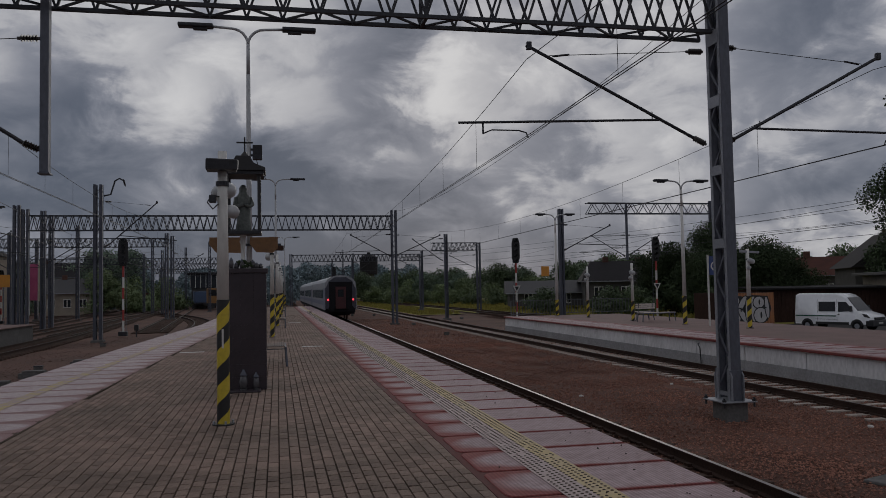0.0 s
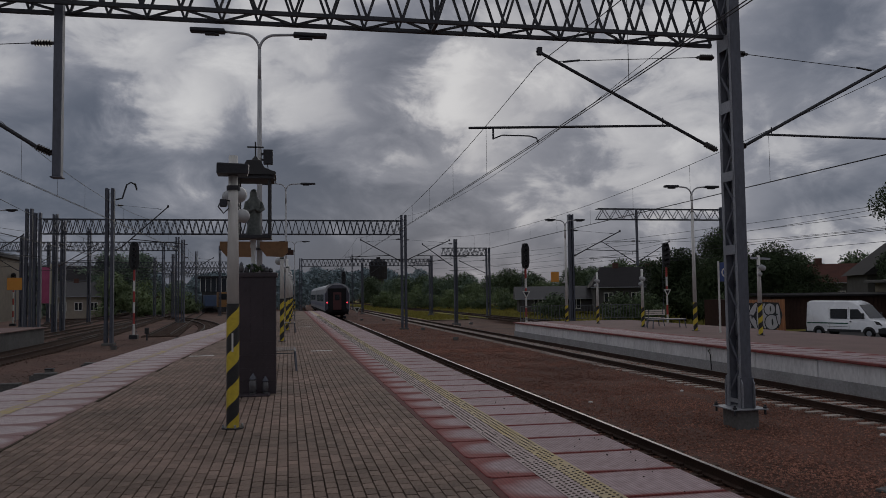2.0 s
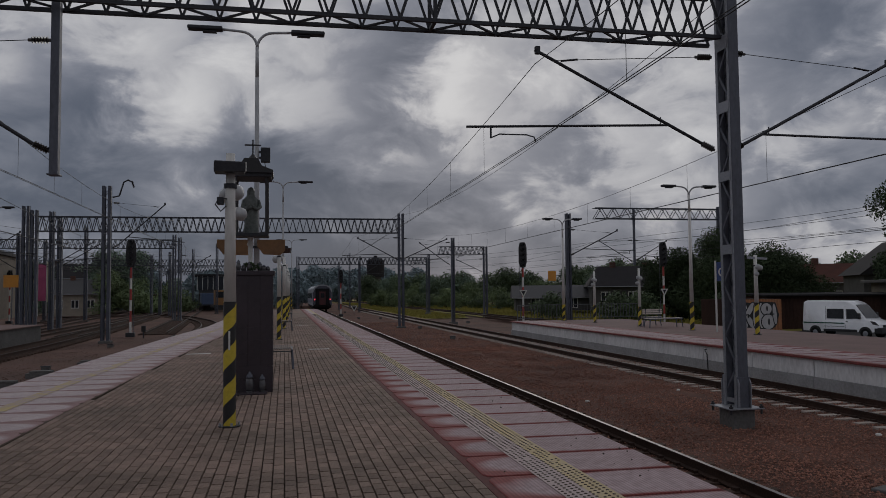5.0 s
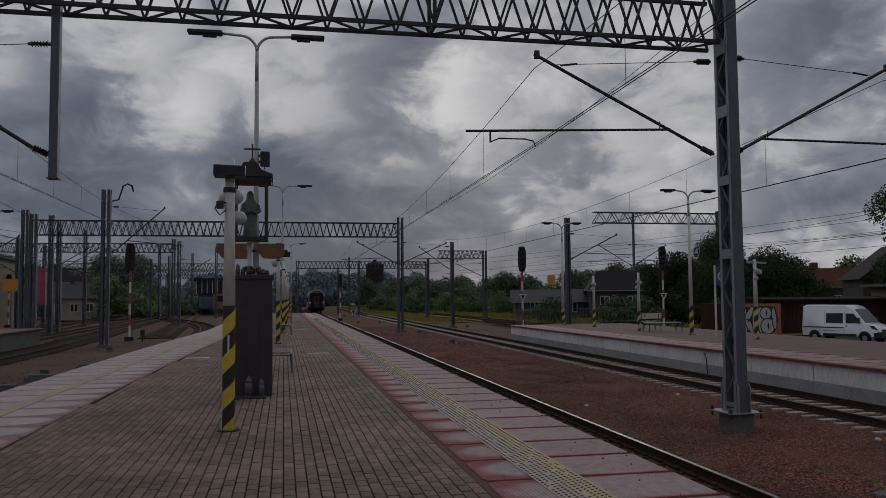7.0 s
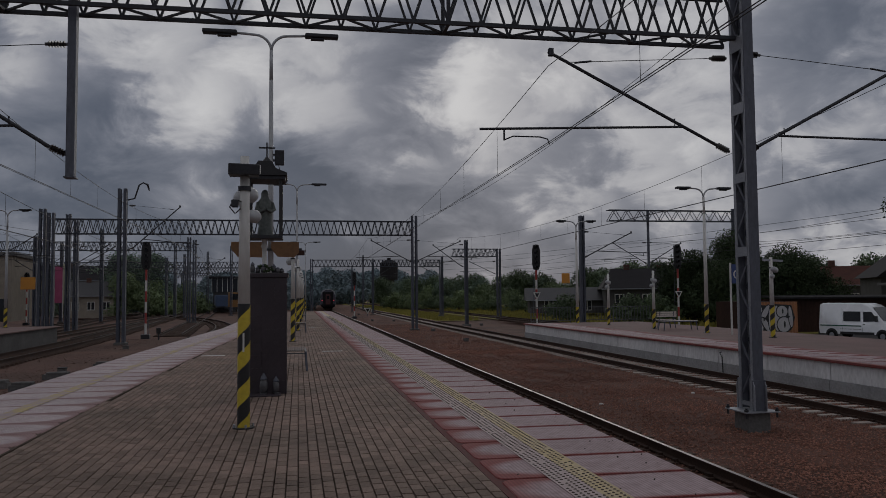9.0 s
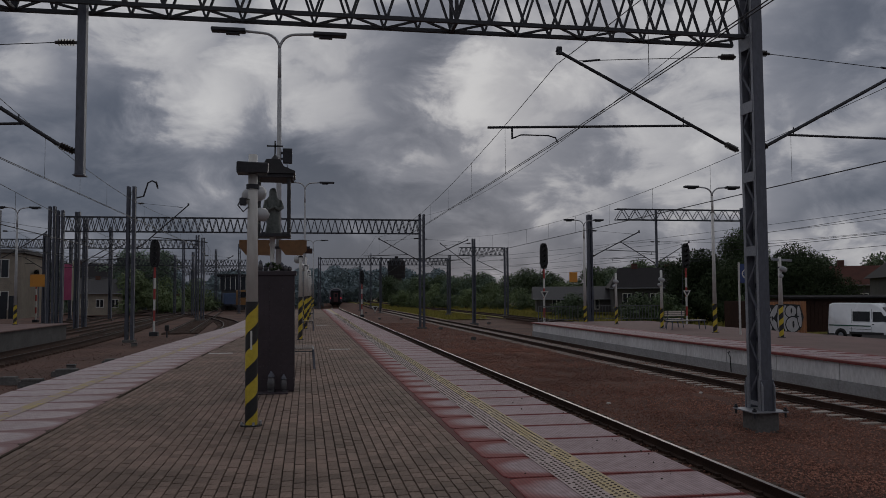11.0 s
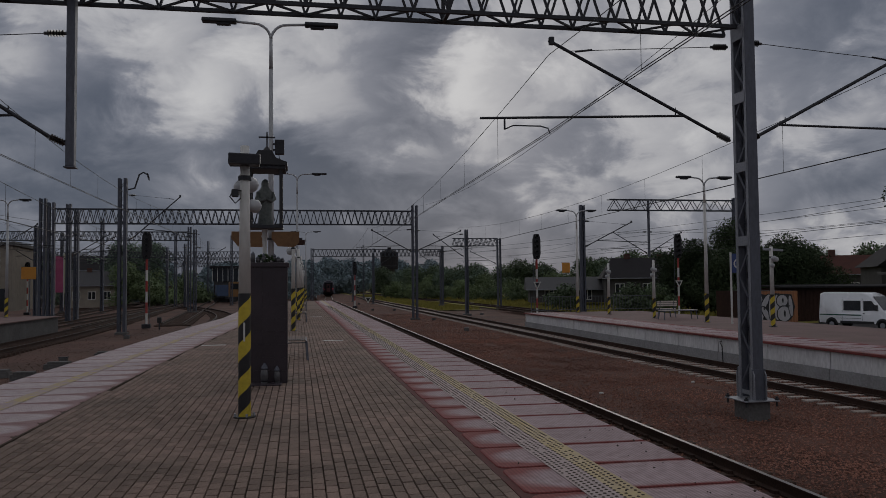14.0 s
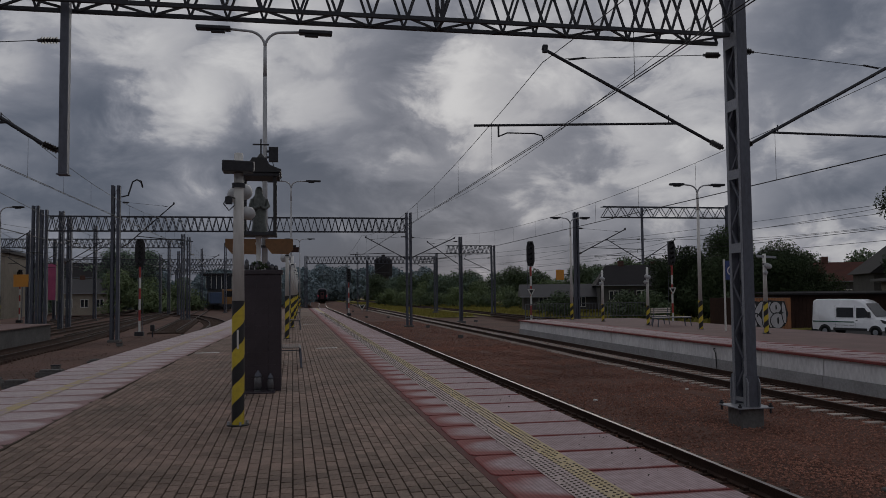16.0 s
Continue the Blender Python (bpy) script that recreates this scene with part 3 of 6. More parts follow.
bm = B()
box(bm, -1.3, -0.095, -0.17, 1.3, 0.095, 0.0, 0.012)
SLEEPER_DARK = finish("sleeper", bm.copy(), "sleeper_dark")
SLEEPER = finish("sleeper", bm, "sleeper")
bm = B()
for s in (-1, 1):
    for o in (-0.1, 0.1):
        box(bm, s * 0.75 + o - 0.035, -0.06, 0, s * 0.75 + o + 0.035, 0.06, 0.045)
CLIPS = finish("rail_clips", bm, "rail_side")


def track(axis, y0, y1, sleepers_to, label, step=4.0, clips=True, head="rail_dull", pale=False):
    t = thing("railway_track", 0, 0, 0, label, "railway track", "tracks of the yard", "structure")
    for o in (-0.75, 0.75):
        part("rail", rail_mesh(axis, o, y0, y1, step), (head, "rail_side"), t)
    y = y0
    while y < sleepers_to:
        a = -math.degrees(math.atan((axis(y + 0.5) - axis(y - 0.5))))
        ob = new("sleeper", SLEEPER if pale else SLEEPER_DARK)
        ob.parent = t
        ob.matrix_basis = pose(axis(y), y, RAIL - 0.165, 0, 0, a + (random.uniform(-0.6, 0.6) if y > 1.9 else 0.2))
        if clips and y < 45:
            oc = new("rail_clips", CLIPS)
            oc.parent = t
            oc.matrix_basis = pose(axis(y), y, RAIL - 0.165, 0, 0, a)
        y += 0.57
    return t


track(main_x, -7.92, 330, 120, "worn steel rails on dark oily sleepers beside the platform", head="rail")
track(right_x, -7.92, 330, 130, "worn steel rails on pale concrete sleepers by the second platform", pale=True)
track(left_x, 55, 160, 120, "dark curving rails that swing away from the platform", 2.0, False)
track(yard_x, 18, 200, 130, "dark yard rails on dark sleepers", 4.0, False)
track(lambda y: 24.0, 56, 330, 90, "far straight rails beyond the second platform", 6.0, False)
track(lambda y: -12.2 - 0.055 * (y - 20) if y > 60 else -14.4, 58, 200, 60, "far rails of the station yard", 6.0, False)
track(lambda y: -18.5 - 0.09 * (y - 50), 56, 200, 60, "far rails of the station yard", 6.0, False)
track(lambda y: -17.2 - 0.03 * (y - 56), 57, 210, 58, "far rails of the station yard", 6.0, False)
track(lambda y: -23.0 - 0.05 * (y - 60), 60, 210, 61, "far rails of the station yard", 6.0, False)
track(lambda y: -9.2 - 0.07 * (y - 62), 62, 200, 110, "far rails of the station yard", 6.0, False)

# ---- overhead line ----
WIRES = []


def insulator(bm, p0, p1, r=0.072, n=6):
    p0, p1 = Vector(p0), Vector(p1)
    for i in range(n):
        a, b = p0.lerp(p1, (i + 0.15) / n), p0.lerp(p1, (i + 0.75) / n)
        rod(bm, a, b, r, r * 0.6, 8)
    rod(bm, p0.lerp(p1, -0.15), p0.lerp(p1, 1.15), r * 0.45, None, 6)
    return bm


def arm(parent, x0, s, zl, zt, reach, join=0.21):
    """A cantilever with its tube, stay, registration arm and insulators. s: +1 to the right, -1 to the left."""
    def P(a, z):
        return (x0 + s * a, 0.25, z)
    part("strut_tube", rod(B(), P(0.36, zl + 0.17), P(reach, zt), 0.036), "steel_dark", parent)
    part("insulator", insulator(B(), P(0.1, zl + 0.05), P(0.36, zl + 0.17)), "insulator", parent)
    z1 = zl + 0.17 + (zt - zl - 0.17) * join
    part("steady_tube", rod(B(), P(0.36 + (reach - 0.36) * join, z1 - 0.02), P(reach * 1.36, zl + 0.37), 0.026), "steel_dark", parent)
    part("hanger_link", rod(B(), P(reach * (join + 0.11), z1 + 0.15), P(reach * (join + 0.11), z1 - 0.02), 0.012), "steel_dark", parent)
    bm = B()
    rod(bm, P(reach * 1.235, zl + 0.37), P(reach * 1.235, zl + 0.15), 0.02)
    tube(bm, [P(reach * 1.235, zl + 0.16), P(reach * 1.19, zl + 0.24), P(reach * 1.05, zl + 0.24), P(reach * 1.01, zl + 0.20), P(reach * 1.0, zl + 0.09)], 0.014)
    part("registration_arm", bm, "steel_dark", parent)
    part("insulator", insulator(B(), P(0.12, zt + 0.03), P(0.42, zt + 0.02)), "insulator", parent)
    part("stay_wire", rod(B(), P(0.42, zt + 0.02), P(reach * 0.88, zt - 0.20), 0.008), "wire", parent)
    part("stay_clamp", rod(B(), P(reach * 0.86, zt - 0.21), P(reach * 0.77, zt - 0.16), 0.022), "steel_dark", parent)
    part("head_clamp", box(B(), -0.05, -0.05, -0.09, 0.05, 0.05, 0.07, 0.01, Matrix.Translation(P(reach * 0.985, zt))), "steel_dark", parent)


def lattice_mast(parent, x, base, top, w=0.62, d=0.40, mat="steel", pitch=0.52, bars=True):
    """Two channels joined by battens and zigzag lacing, on a concrete footing."""
    for s in (-1, 1):
        bm = B()
        fl = min(0.09, w * 0.17)
        xo = x + s * (w / 2 - fl)
        box(bm, xo - 0.008 + s * fl * 0.8, -d / 2, base, xo + 0.008 + s * fl * 0.8, d / 2, top)
        for yy in (-d / 2, d / 2 - 0.014):
            box(bm, xo - fl, yy, base, xo + fl, yy + 0.014, top)
        part("channel_post", bm, mat, parent)
    if bars:
        z, k = base + 0.25, 0
        while z < top - pitch:
            a, b = x - w / 2 + 0.1, x + w / 2 - 0.1
            for yy in (-d / 2 + 0.02, d / 2 - 0.02):
                strut("lacing_bar", (a if k % 2 else b, yy, z), (b if k % 2 else a, yy, z + pitch), 0.012, 0.055, mat, parent)
            z += pitch
            k += 1
        for i in range(7):
            zz = base + 0.12 + i * (top - base - 0.2) / 6
            for yy in (-d / 2 - 0.006, d / 2 + 0.006):
                part("batten_plate", box(B(), x - w / 2 + 0.03, yy - 0.006, zz - 0.09, x + w / 2 - 0.03, yy + 0.006, zz + 0.09), mat, parent)
    else:
        bm = B()
        z, k = base + 0.2, 0
        while z < top - pitch:
            a, b = x - w / 2 + 0.08, x + w / 2 - 0.08
            for yy in (-d / 2, d / 2):
                bar(bm, (a if k % 2 else b, yy, z), (b if k % 2 else a, yy, z + pitch), 0.07, 0.02)
            z += pitch
            k += 1
        part("lacing", bm, mat, parent, kind="stuff")


def web_mast(parent, x, base, top, w=0.22, d=0.54):
    """Two channels, webs to front and back, laced along both sides."""
    for s in (-1, 1):
        yo = s * d / 2
        part("channel_web", box(B(), x - w / 2, yo - 0.007, base, x + w / 2, yo + 0.007, top, 0.003), "steel", parent)
        for e in (-1, 1):
            part("channel_flange", box(B(), x + e * w / 2 - 0.008, yo - s * 0.092 if s > 0 else yo + 0.008, base, x + e * w / 2 + 0.008,
                                       yo - 0.008 if s > 0 else yo + 0.092, top, 0.003), "steel_light", parent)
        part("shoe_web", box(B(), x - w / 2 - 0.04, yo + s * 0.008 - 0.008, base, x + w / 2 + 0.04, yo + s * 0.008 + 0.008, base + 0.62, 0.003), "steel", parent)
        for e in (-1, 1):
            xx = x + e * (w / 2 + 0.022)
            part("shoe_flange", prism(B(), [(yo - s * 0.1, base), (yo + s * 0.07, base), (yo + s * 0.07, base + 0.5), (yo - s * 0.02, base + 0.64), (yo - s * 0.1, base + 0.64)],
                                      lambda a, b: (xx - 0.01, a, b), (0.02, 0, 0)), "steel_light", parent)
    z, k = base + 0.30, 0
    while z < top - 0.62:
        for e in (-1, 1):
            a, b = -d / 2 + 0.07, d / 2 - 0.07
            strut("lacing_bar", (x + e * (w / 2 - 0.016), a if k % 2 else b, z), (x + e * (w / 2 - 0.016), b if k % 2 else a, z + 0.56), 0.012, 0.055, "steel", parent)
        z += 0.56
        k += 1
    for zz, hh in ((base + 0.13, 0.09), (2.6, 0.2), (4.15, 0.2), (5.62, 0.24), (7.0, 0.3)):
        for e in (-1, 1):
            part("batten_plate", box(B(), x + e * (w / 2 + 0.012) - 0.005, -d / 2 + 0.05, zz - hh / 2, x + e * (w / 2 + 0.012) + 0.005, d / 2 - 0.05, zz + hh / 2), "steel_light", parent)


def truss(parent, x0, x1, z0, h, depth, bay, mat, single=False):
    """A lattice beam of four chords."""
    for y in (0, depth):
        for z in (z0, z0 + h):
            strut("chord", (x0, y, z), (x1, y, z), 0.075, 0.075, mat, parent)
    n = max(2, round((x1 - x0) / bay))
    bm = B()
    for k in range(n):
        a, b = x0 + (x1 - x0) * k / n, x0 + (x1 - x0) * (k + 1) / n
        mid = (a + b) / 2
        for y in (0, depth):
            if single:
                strut("lattice_bar", (a, y, z0), (mid, y, z0 + h), 0.045, 0.045, mat, parent)
                strut("lattice_bar", (mid, y, z0 + h), (b, y, z0), 0.045, 0.045, mat, parent)
            else:
                bar(bm, (a, y, z0), (mid, y, z0 + h), 0.05)
                bar(bm, (mid, y, z0 + h), (b, y, z0), 0.05)
        if single:
            strut("cross_lacing", (a, 0 if k % 2 else depth, z0), (b, depth if k % 2 else 0, z0), 0.04, 0.04, mat, parent)
            if k % 12 == 6:
                for y in (0, depth):
                    strut("joint_bar", (a, y, z0), (a, y, z0 + h), 0.07, 0.06, mat, parent)
                strut("joint_bar", (a, 0, z0), (a, depth, z0), 0.07, 0.06, mat, parent)
        else:
            bar(bm, (a, 0 if k % 2 else depth, z0), (b, depth if k % 2 else 0, z0), 0.05)
    if single:
        bm.free()
    else:
        part("lattice", bm, mat, parent, kind="stuff")


def footing(parent, x, z, w=0.95, d=0.8):
    part("footing", box(B(), x - w * 0.27, -d * 0.29, z - 0.45, x + w * 0.27, d * 0.29, z + 0.215, 0.03), "concrete_dark", parent, "dark concrete footing")
    part("base_plate", box(B(), x - w * 0.42, -d * 0.42, z + 0.22, x + w * 0.42, d * 0.42, z + 0.245, 0.004), "steel_light", parent)
    for sx in (-1, 1):
        for sy in (-1, 1):
            part("anchor_bolt", rod(B(), (x + sx * w * 0.37, sy * d * 0.37, z + 0.12), (x + sx * w * 0.37, sy * d * 0.37, z + 0.32), 0.022, None, 6), "steel_dark", parent)
            part("nut", rod(B(), (x + sx * w * 0.37, sy * d * 0.37, z + 0.246), (x + sx * w * 0.37, sy * d * 0.37, z + 0.285), 0.042, None, 6), "steel_dark", parent)


NEAR = 15.3
g = thing("catenary_gantry", 0, NEAR, 0, "grey lattice steel gantry spanning the platform and tracks", "gantry", "overhead line gantries")
web_mast(g, 9.25, -0.66, 8.9)
footing(g, 9.25, -0.91, 0.92, 0.96)
truss(g, -9.6, 9.2, 7.14, 1.05, 0.62, 0.70, "steel_dark", True)
lattice_mast(g, -9.9, -1.0, 8.5, 0.62, 0.42, "steel")
arm(g, 9.12, -1, 4.72, 6.74, 4.06)
arm(g, 9.38, 1, 4.72, 6.86, 4.10, 0.13)
# hanging post for the track beyond the platform
part("hanging_post", box(B(), -4.20, 0.22, 3.99, -4.05, 0.40, 8.1, 0.008), "steel", g)
part("end_plate", box(B(), -4.225, 0.18, 3.96, -4.025, 0.44, 3.985, 0.004), "steel", g)
arm(g, -4.125, -1, 4.36, 6.42, 3.3)


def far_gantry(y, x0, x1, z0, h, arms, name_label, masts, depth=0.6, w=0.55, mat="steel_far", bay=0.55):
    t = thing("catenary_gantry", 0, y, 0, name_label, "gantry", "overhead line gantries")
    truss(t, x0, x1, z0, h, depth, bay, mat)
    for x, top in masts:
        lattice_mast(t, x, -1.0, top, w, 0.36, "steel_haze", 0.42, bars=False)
        part("footing", box(B(), x - 0.36, -0.36, -1.3, x + 0.36, 0.36, -0.94, 0.03), "concrete_dark", t)
    for x, s, zl, zt, reach in arms:
        arm(t, x, s, zl, zt, reach)
    return t


def wire(p0, p1, sag, r, name, label, n=14):
    p0, p1 = Vector(p0), Vector(p1)
    pts = []
    for i in range(n + 1):
        u = i / n
        q = p0.lerp(p1, u)
        q.z -= sag * 4 * u * (1 - u)
        pts.append(q)
    return solid(name, tube(B(), pts, r, 5), "wire", label, "wire", group="overhead wires", kind="structure")


def overhead(x_of, stations, zc, zm, r=0.008, droppers=True):
    """Twin contact wires under a sagging carrier wire with droppers, span by span."""
    for (y0, xa), (y1, xb) in zip(stations, stations[1:]):
        t = thing("overhead_line", 0, 0, 0, "dark carrier and twin contact wires with droppers", "wire", "overhead wires", "structure")
        for o in (-0.03, 0.03):
            part("contact_wire", tube(B(), [(xa + o, y0, zc), (xb + o, y1, zc)], r, 5), "wire", t)
        pts = []
        for i in range(17):
            u = i / 16
            pts.append((xa + (xb - xa) * u, y0 + (y1 - y0) * u, zm - 0.95 * 4 * u * (1 - u)))
        part("carrier_wire", tube(B(), pts, r, 5), "wire", t)
        if droppers:
            for i in range(1, 11):
                u = i / 11
                q = (xa + (xb - xa) * u, y0 + (y1 - y0) * u)
                part("dropper", tube(B(), [(*q, zc), (*q, zm - 0.95 * 4 * u * (1 - u))], r * 0.6, 4), "wire", t)


far_gantry(65, -18.3, 9.2, 6.72, 1.12, [(9.25, -1, 4.5, 6.3, 3.4), (9.45, 1, 4.5, 6.25, 3.9)], "far grey lattice gantry over platform end and yard",
           [(9.40, 8.3), (-18.5, 8.3), (-19.1, 8.6)], w=0.50)
far_gantry(93, -34, -11.9, 7.0, 0.95, [(-17.5, -1, 4.4, 6.2, 3.2), (-12.2, -1, 4.4, 6.2, 3.2), (-24, -1, 4.4, 6.2, 3.2), (-11.3, 1, 4.4, 6.2, 3.2)], "distant grey lattice gantry over the yard tracks", [(-12.0, 8.5), (-11.4, 8.2), (-34, 8.3)], w=0.4)
far_gantry(109, 1.8, 19.4, 5.75, 0.9, [], "distant grey lattice gantry over the main tracks", [(1.8, 6.8), (19.45, 6.65)], w=0.4)
far_gantry(97, 18.8, 24.5, 6.55, 0.92, [(24.4, -1, 4.3, 5.9, 3.4)], "distant half gantry on one lattice mast", [(24.65, 7.5)], w=0.55)
far_gantry(67, 27.2, 39.4, 8.25, 0.95, [], "half gantry with hanging post beside the platform", [(39.4, 9.4)], w=0.6, bay=1.25)
far_gantry(135, -40, -9.0, 6.6, 0.9, [(-20, -1, 4.3, 6.0, 3.0), (-24, -1, 4.3, 6.0, 3.0), (-9, -1, 4.3, 6.0, 3.0), (-9, 1, 4.3, 6.0, 3.0), (-24, 1, 4.3, 6.0, 3.0)], "distant grey lattice gantry over the yard tracks", [(-9.0, 7.6), (-24, 7.6), (-40, 7.6)], w=0.4)
far_gantry(160, -36, -6.0, 6.4, 0.9, [(-6, -1, 4.3, 6.0, 3.0), (-6, 1, 4.3, 6.0, 3.0), (-36, 1, 4.3, 6.0, 3.0)], "distant grey lattice gantry over the yard", [(-36, 7.4), (-21, 7.4), (-6.0, 7.4)], w=0.45)
far_gantry(190, -40, -12.0, 6.4, 0.9, [], "distant grey lattice gantry over the yard", [(-40, 7.4), (-26, 7.4), (-12.0, 7.4)], w=0.45)
hp = thing("hanging_post", 31.0, 67.3, 0, "grey steel post hanging under the half gantry", "post")
part("post_body", box(B(), -0.09, -0.09, 4.07, 0.09, 0.09, 9.2, 0.01), "steel", hp)
arm(hp, 0, -1, 4.4, 6.3, 3.3)
arm(hp, 0, 1, 4.4, 6.3, 3.3)


def line_mast(x, y, top, arms, label, w=0.45, base=-1.05):
    t = thing("catenary_mast", 0, y, 0, label, "mast", "overhead line masts")
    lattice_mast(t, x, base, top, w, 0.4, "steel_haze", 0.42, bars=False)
    part("footing", box(B(), x - 0.36, -0.36, base - 0.3, x + 0.36, 0.36, base + 0.06, 0.03), "concrete_dark", t)
    for s, zl, zt, reach in arms:
        arm(t, x + s * w / 2, s, zl, zt, reach)
    return t


m1 = line_mast(-10.82, 52.6, 8.6, [(1, 4.75, 7.55, 3.2)], "grey lattice mast beside the yard track", 0.52)
bm = tube(B(), [(-10.5, 0, 7.9), (-10.1, 0, 8.0), (-9.85, 0, 8.85), (-9.6, 0, 9.0), (-9.3, 0, 8.85)], 0.05)
part("top_bracket", bm, "steel_dark", m1)
part("insulator", insulator(B(), (-9.35, 0, 8.9), (-9.25, 0, 8.55)), "insulator", m1)
line_mast(15.65, 74, 6.95, [(-1, 4.4, 6.5, 3.0)], "slim grey lattice mast between far tracks", 0.3)
line_mast(19.1, 52, 7.1, [(1, 4.2, 6.0, 3.6)], "slim grey lattice mast behind the second platform", 0.30, base=-0.5)
line_mast(9.3, 140, 6.9, [(-1, 4.4, 6.2, 3.2)], "distant grey catenary mast", 0.3)
line_mast(11.2, 122, 6.6, [(1, 4.4, 6.0, 2.6)], "distant grey catenary mast", 0.25)
line_mast(-22.6, 64, 8.2, [(1, 4.6, 6.6, 3.2)], "grey lattice mast in the yard", 0.35)
line_mast(-26.5, 88, 8.2, [(1, 4.6, 6.6, 3.2), (-1, 4.6, 6.6, 3.2)], "grey lattice mast in the yard", 0.35)
line_mast(-15.0, 112, 7.6, [(1, 4.5, 6.4, 3.0)], "grey lattice mast in the yard", 0.35)
line_mast(-19.5, 126, 7.8, [(-1, 4.5, 6.4, 3.0)], "grey lattice mast in the yard", 0.35)

line_mast(-18.85, 71, 8.79, [(1, 4.5, 6.3, 3.0)], "slim haze-tinted lattice mast in the yard", 0.38)
line_mast(-19.00, 74, 8.55, [(1, 4.5, 6.3, 3.0)], "slim haze-tinted lattice mast in the yard", 0.38)
line_mast(-22.35, 98, 9.79, [(1, 4.5, 6.3, 3.0)], "slim haze-tinted lattice mast in the yard", 0.38)
line_mast(-28.32, 104, 8.55, [(1, 4.5, 6.3, 3.0)], "slim haze-tinted lattice mast in the yard", 0.38)
line_mast(-17.10, 118, 9.48, [(1, 4.5, 6.3, 3.0)], "slim haze-tinted lattice mast in the yard", 0.38)
line_mast(-16.09, 150, 10.05, [(1, 4.5, 6.3, 3.0)], "slim haze-tinted lattice mast in the yard", 0.38)
line_mast(-10.20, 128, 9.71, [(1, 4.5, 6.3, 3.0)], "slim haze-tinted lattice mast in the yard", 0.38)
line_mast(13.88, 150, 8.75, [(-1, 4.4, 6.0, 2.8)], "distant slim catenary mast", 0.32)
line_mast(21.26, 118, 7.57, [(-1, 4.4, 6.0, 2.8)], "distant slim catenary mast", 0.32)
line_mast(13.58, 170, 10.41, [(-1, 4.4, 6.0, 2.8)], "distant slim catenary mast", 0.32)

overhead(None, [(-36, 3.77), (NEAR + 0.25, 5.06), (65.25, 5.6), (109, 5.2), (160, 5.9)], 4.85, 6.44)
overhead(None, [(-36, 13.2), (NEAR + 0.25, 13.28), (65.25, 13.3), (109, 13.0)], 4.77, 6.54)
overhead(None, [(-30, -6.9), (NEAR + 0.25, -6.75), (52.85, -6.9), (93, -9.5)], 4.85, 6.5)
overhead(None, [(30, -11.8), (93, -13.5), (135, -18)], 4.6, 6.4, 0.012)
overhead(None, [(60, -20.2), (93, -20.8), (135, -27)], 4.6, 6.4, 0.014)
overhead(None, [(-10, -16.0), (65, -17.0), (135, -24)], 4.6, 6.6, 0.012, False)
overhead(None, [(20, 27.5), (67.3, 27.7), (130, 27)], 4.5, 6.3, 0.012, False)
overhead(None, [(20, 34.4), (67.3, 34.3), (130, 34)], 4.5, 6.3, 0.012, False)
for dz, xo in ((6.4, 36), (7.0, 36.3), (5.6, 37)):
    wire((xo + 4, 20, dz + 0.3), (xo - 14, 140, dz + 0.6), 0.6, 0.014, "power_line", "thin dark cable beyond the second platform")
wire((9.4, NEAR, 8.2), (9.5, 65, 8.2), 1.0, 0.008, "earth_wire", "thin dark earth wire from gantry to gantry")

# ---- platform furniture ----
def helix(bm, h, r, period, seg=16):
    """A pole skin in slanting bands; the two colours follow one another."""
    rows = int(h / (period / 2)) + 3
    ring = []
    for j in range(rows + 1):
        ring.append([bm.verts.new((r * math.cos(2 * math.pi * k / seg), r * math.sin(2 * math.pi * k / seg),
                                   min(h, max(0.0, (j - 2) * period / 2 + k / seg * period)))) for k in range(seg + 1)])
    for j in range(rows):
        for k in range(seg):
            vs = (ring[j][k], ring[j][k + 1], ring[j + 1][k + 1], ring[j + 1][k])
            if max(v.co.z for v in vs) - min(v.co.z for v in vs) > 1e-5:
                f = bm.faces.new(vs)
                f.material_index = j % 2
    return bm


def striped_foot(t, r, h=1.66, period=0.47):
    part("striped_sleeve", helix(B(), h, r, period), ("yellow", "black"), t, "yellow and black slanting warning bands", True)
    part("base_flange", rod(B(), (0, 0, 0.0), (0, 0, 0.02), r * 1.75, None, 12), "black", t)
    for a in range(4):
        x, y = r * 1.5 * math.cos(a * math.pi / 2 + 0.3), r * 1.5 * math.sin(a * math.pi / 2 + 0.3)
        part("bolt", rod(B(), (x, y, 0.02), (x, y, 0.06), 0.018, None, 6), "steel_light", t)


def horn(t, z, a, r=0.12):
    """A round loudspeaker on a bracket at the pole; a: degrees round it."""
    w = Vector((math.cos(radians(a)), math.sin(radians(a)), 0))
    c = Vector((0, 0, z)) + w * 0.10
    bm = B()
    tube(bm, [c - w * 0.08, c - w * 0.02, c + w * 0.06, c + w * 0.15, c + w * 0.19], [0.05, r * 0.75, r, r * 1.05, r * 0.8], 14)
    sp = part("loudspeaker", bm, "grey_pole", t, "rounded pale grey loudspeaker", True)
    part("bracket", bar(B(), (0, 0, z + 0.06), tuple(c + Vector((0, 0, 0.06))), 0.03), "steel_dark", sp)


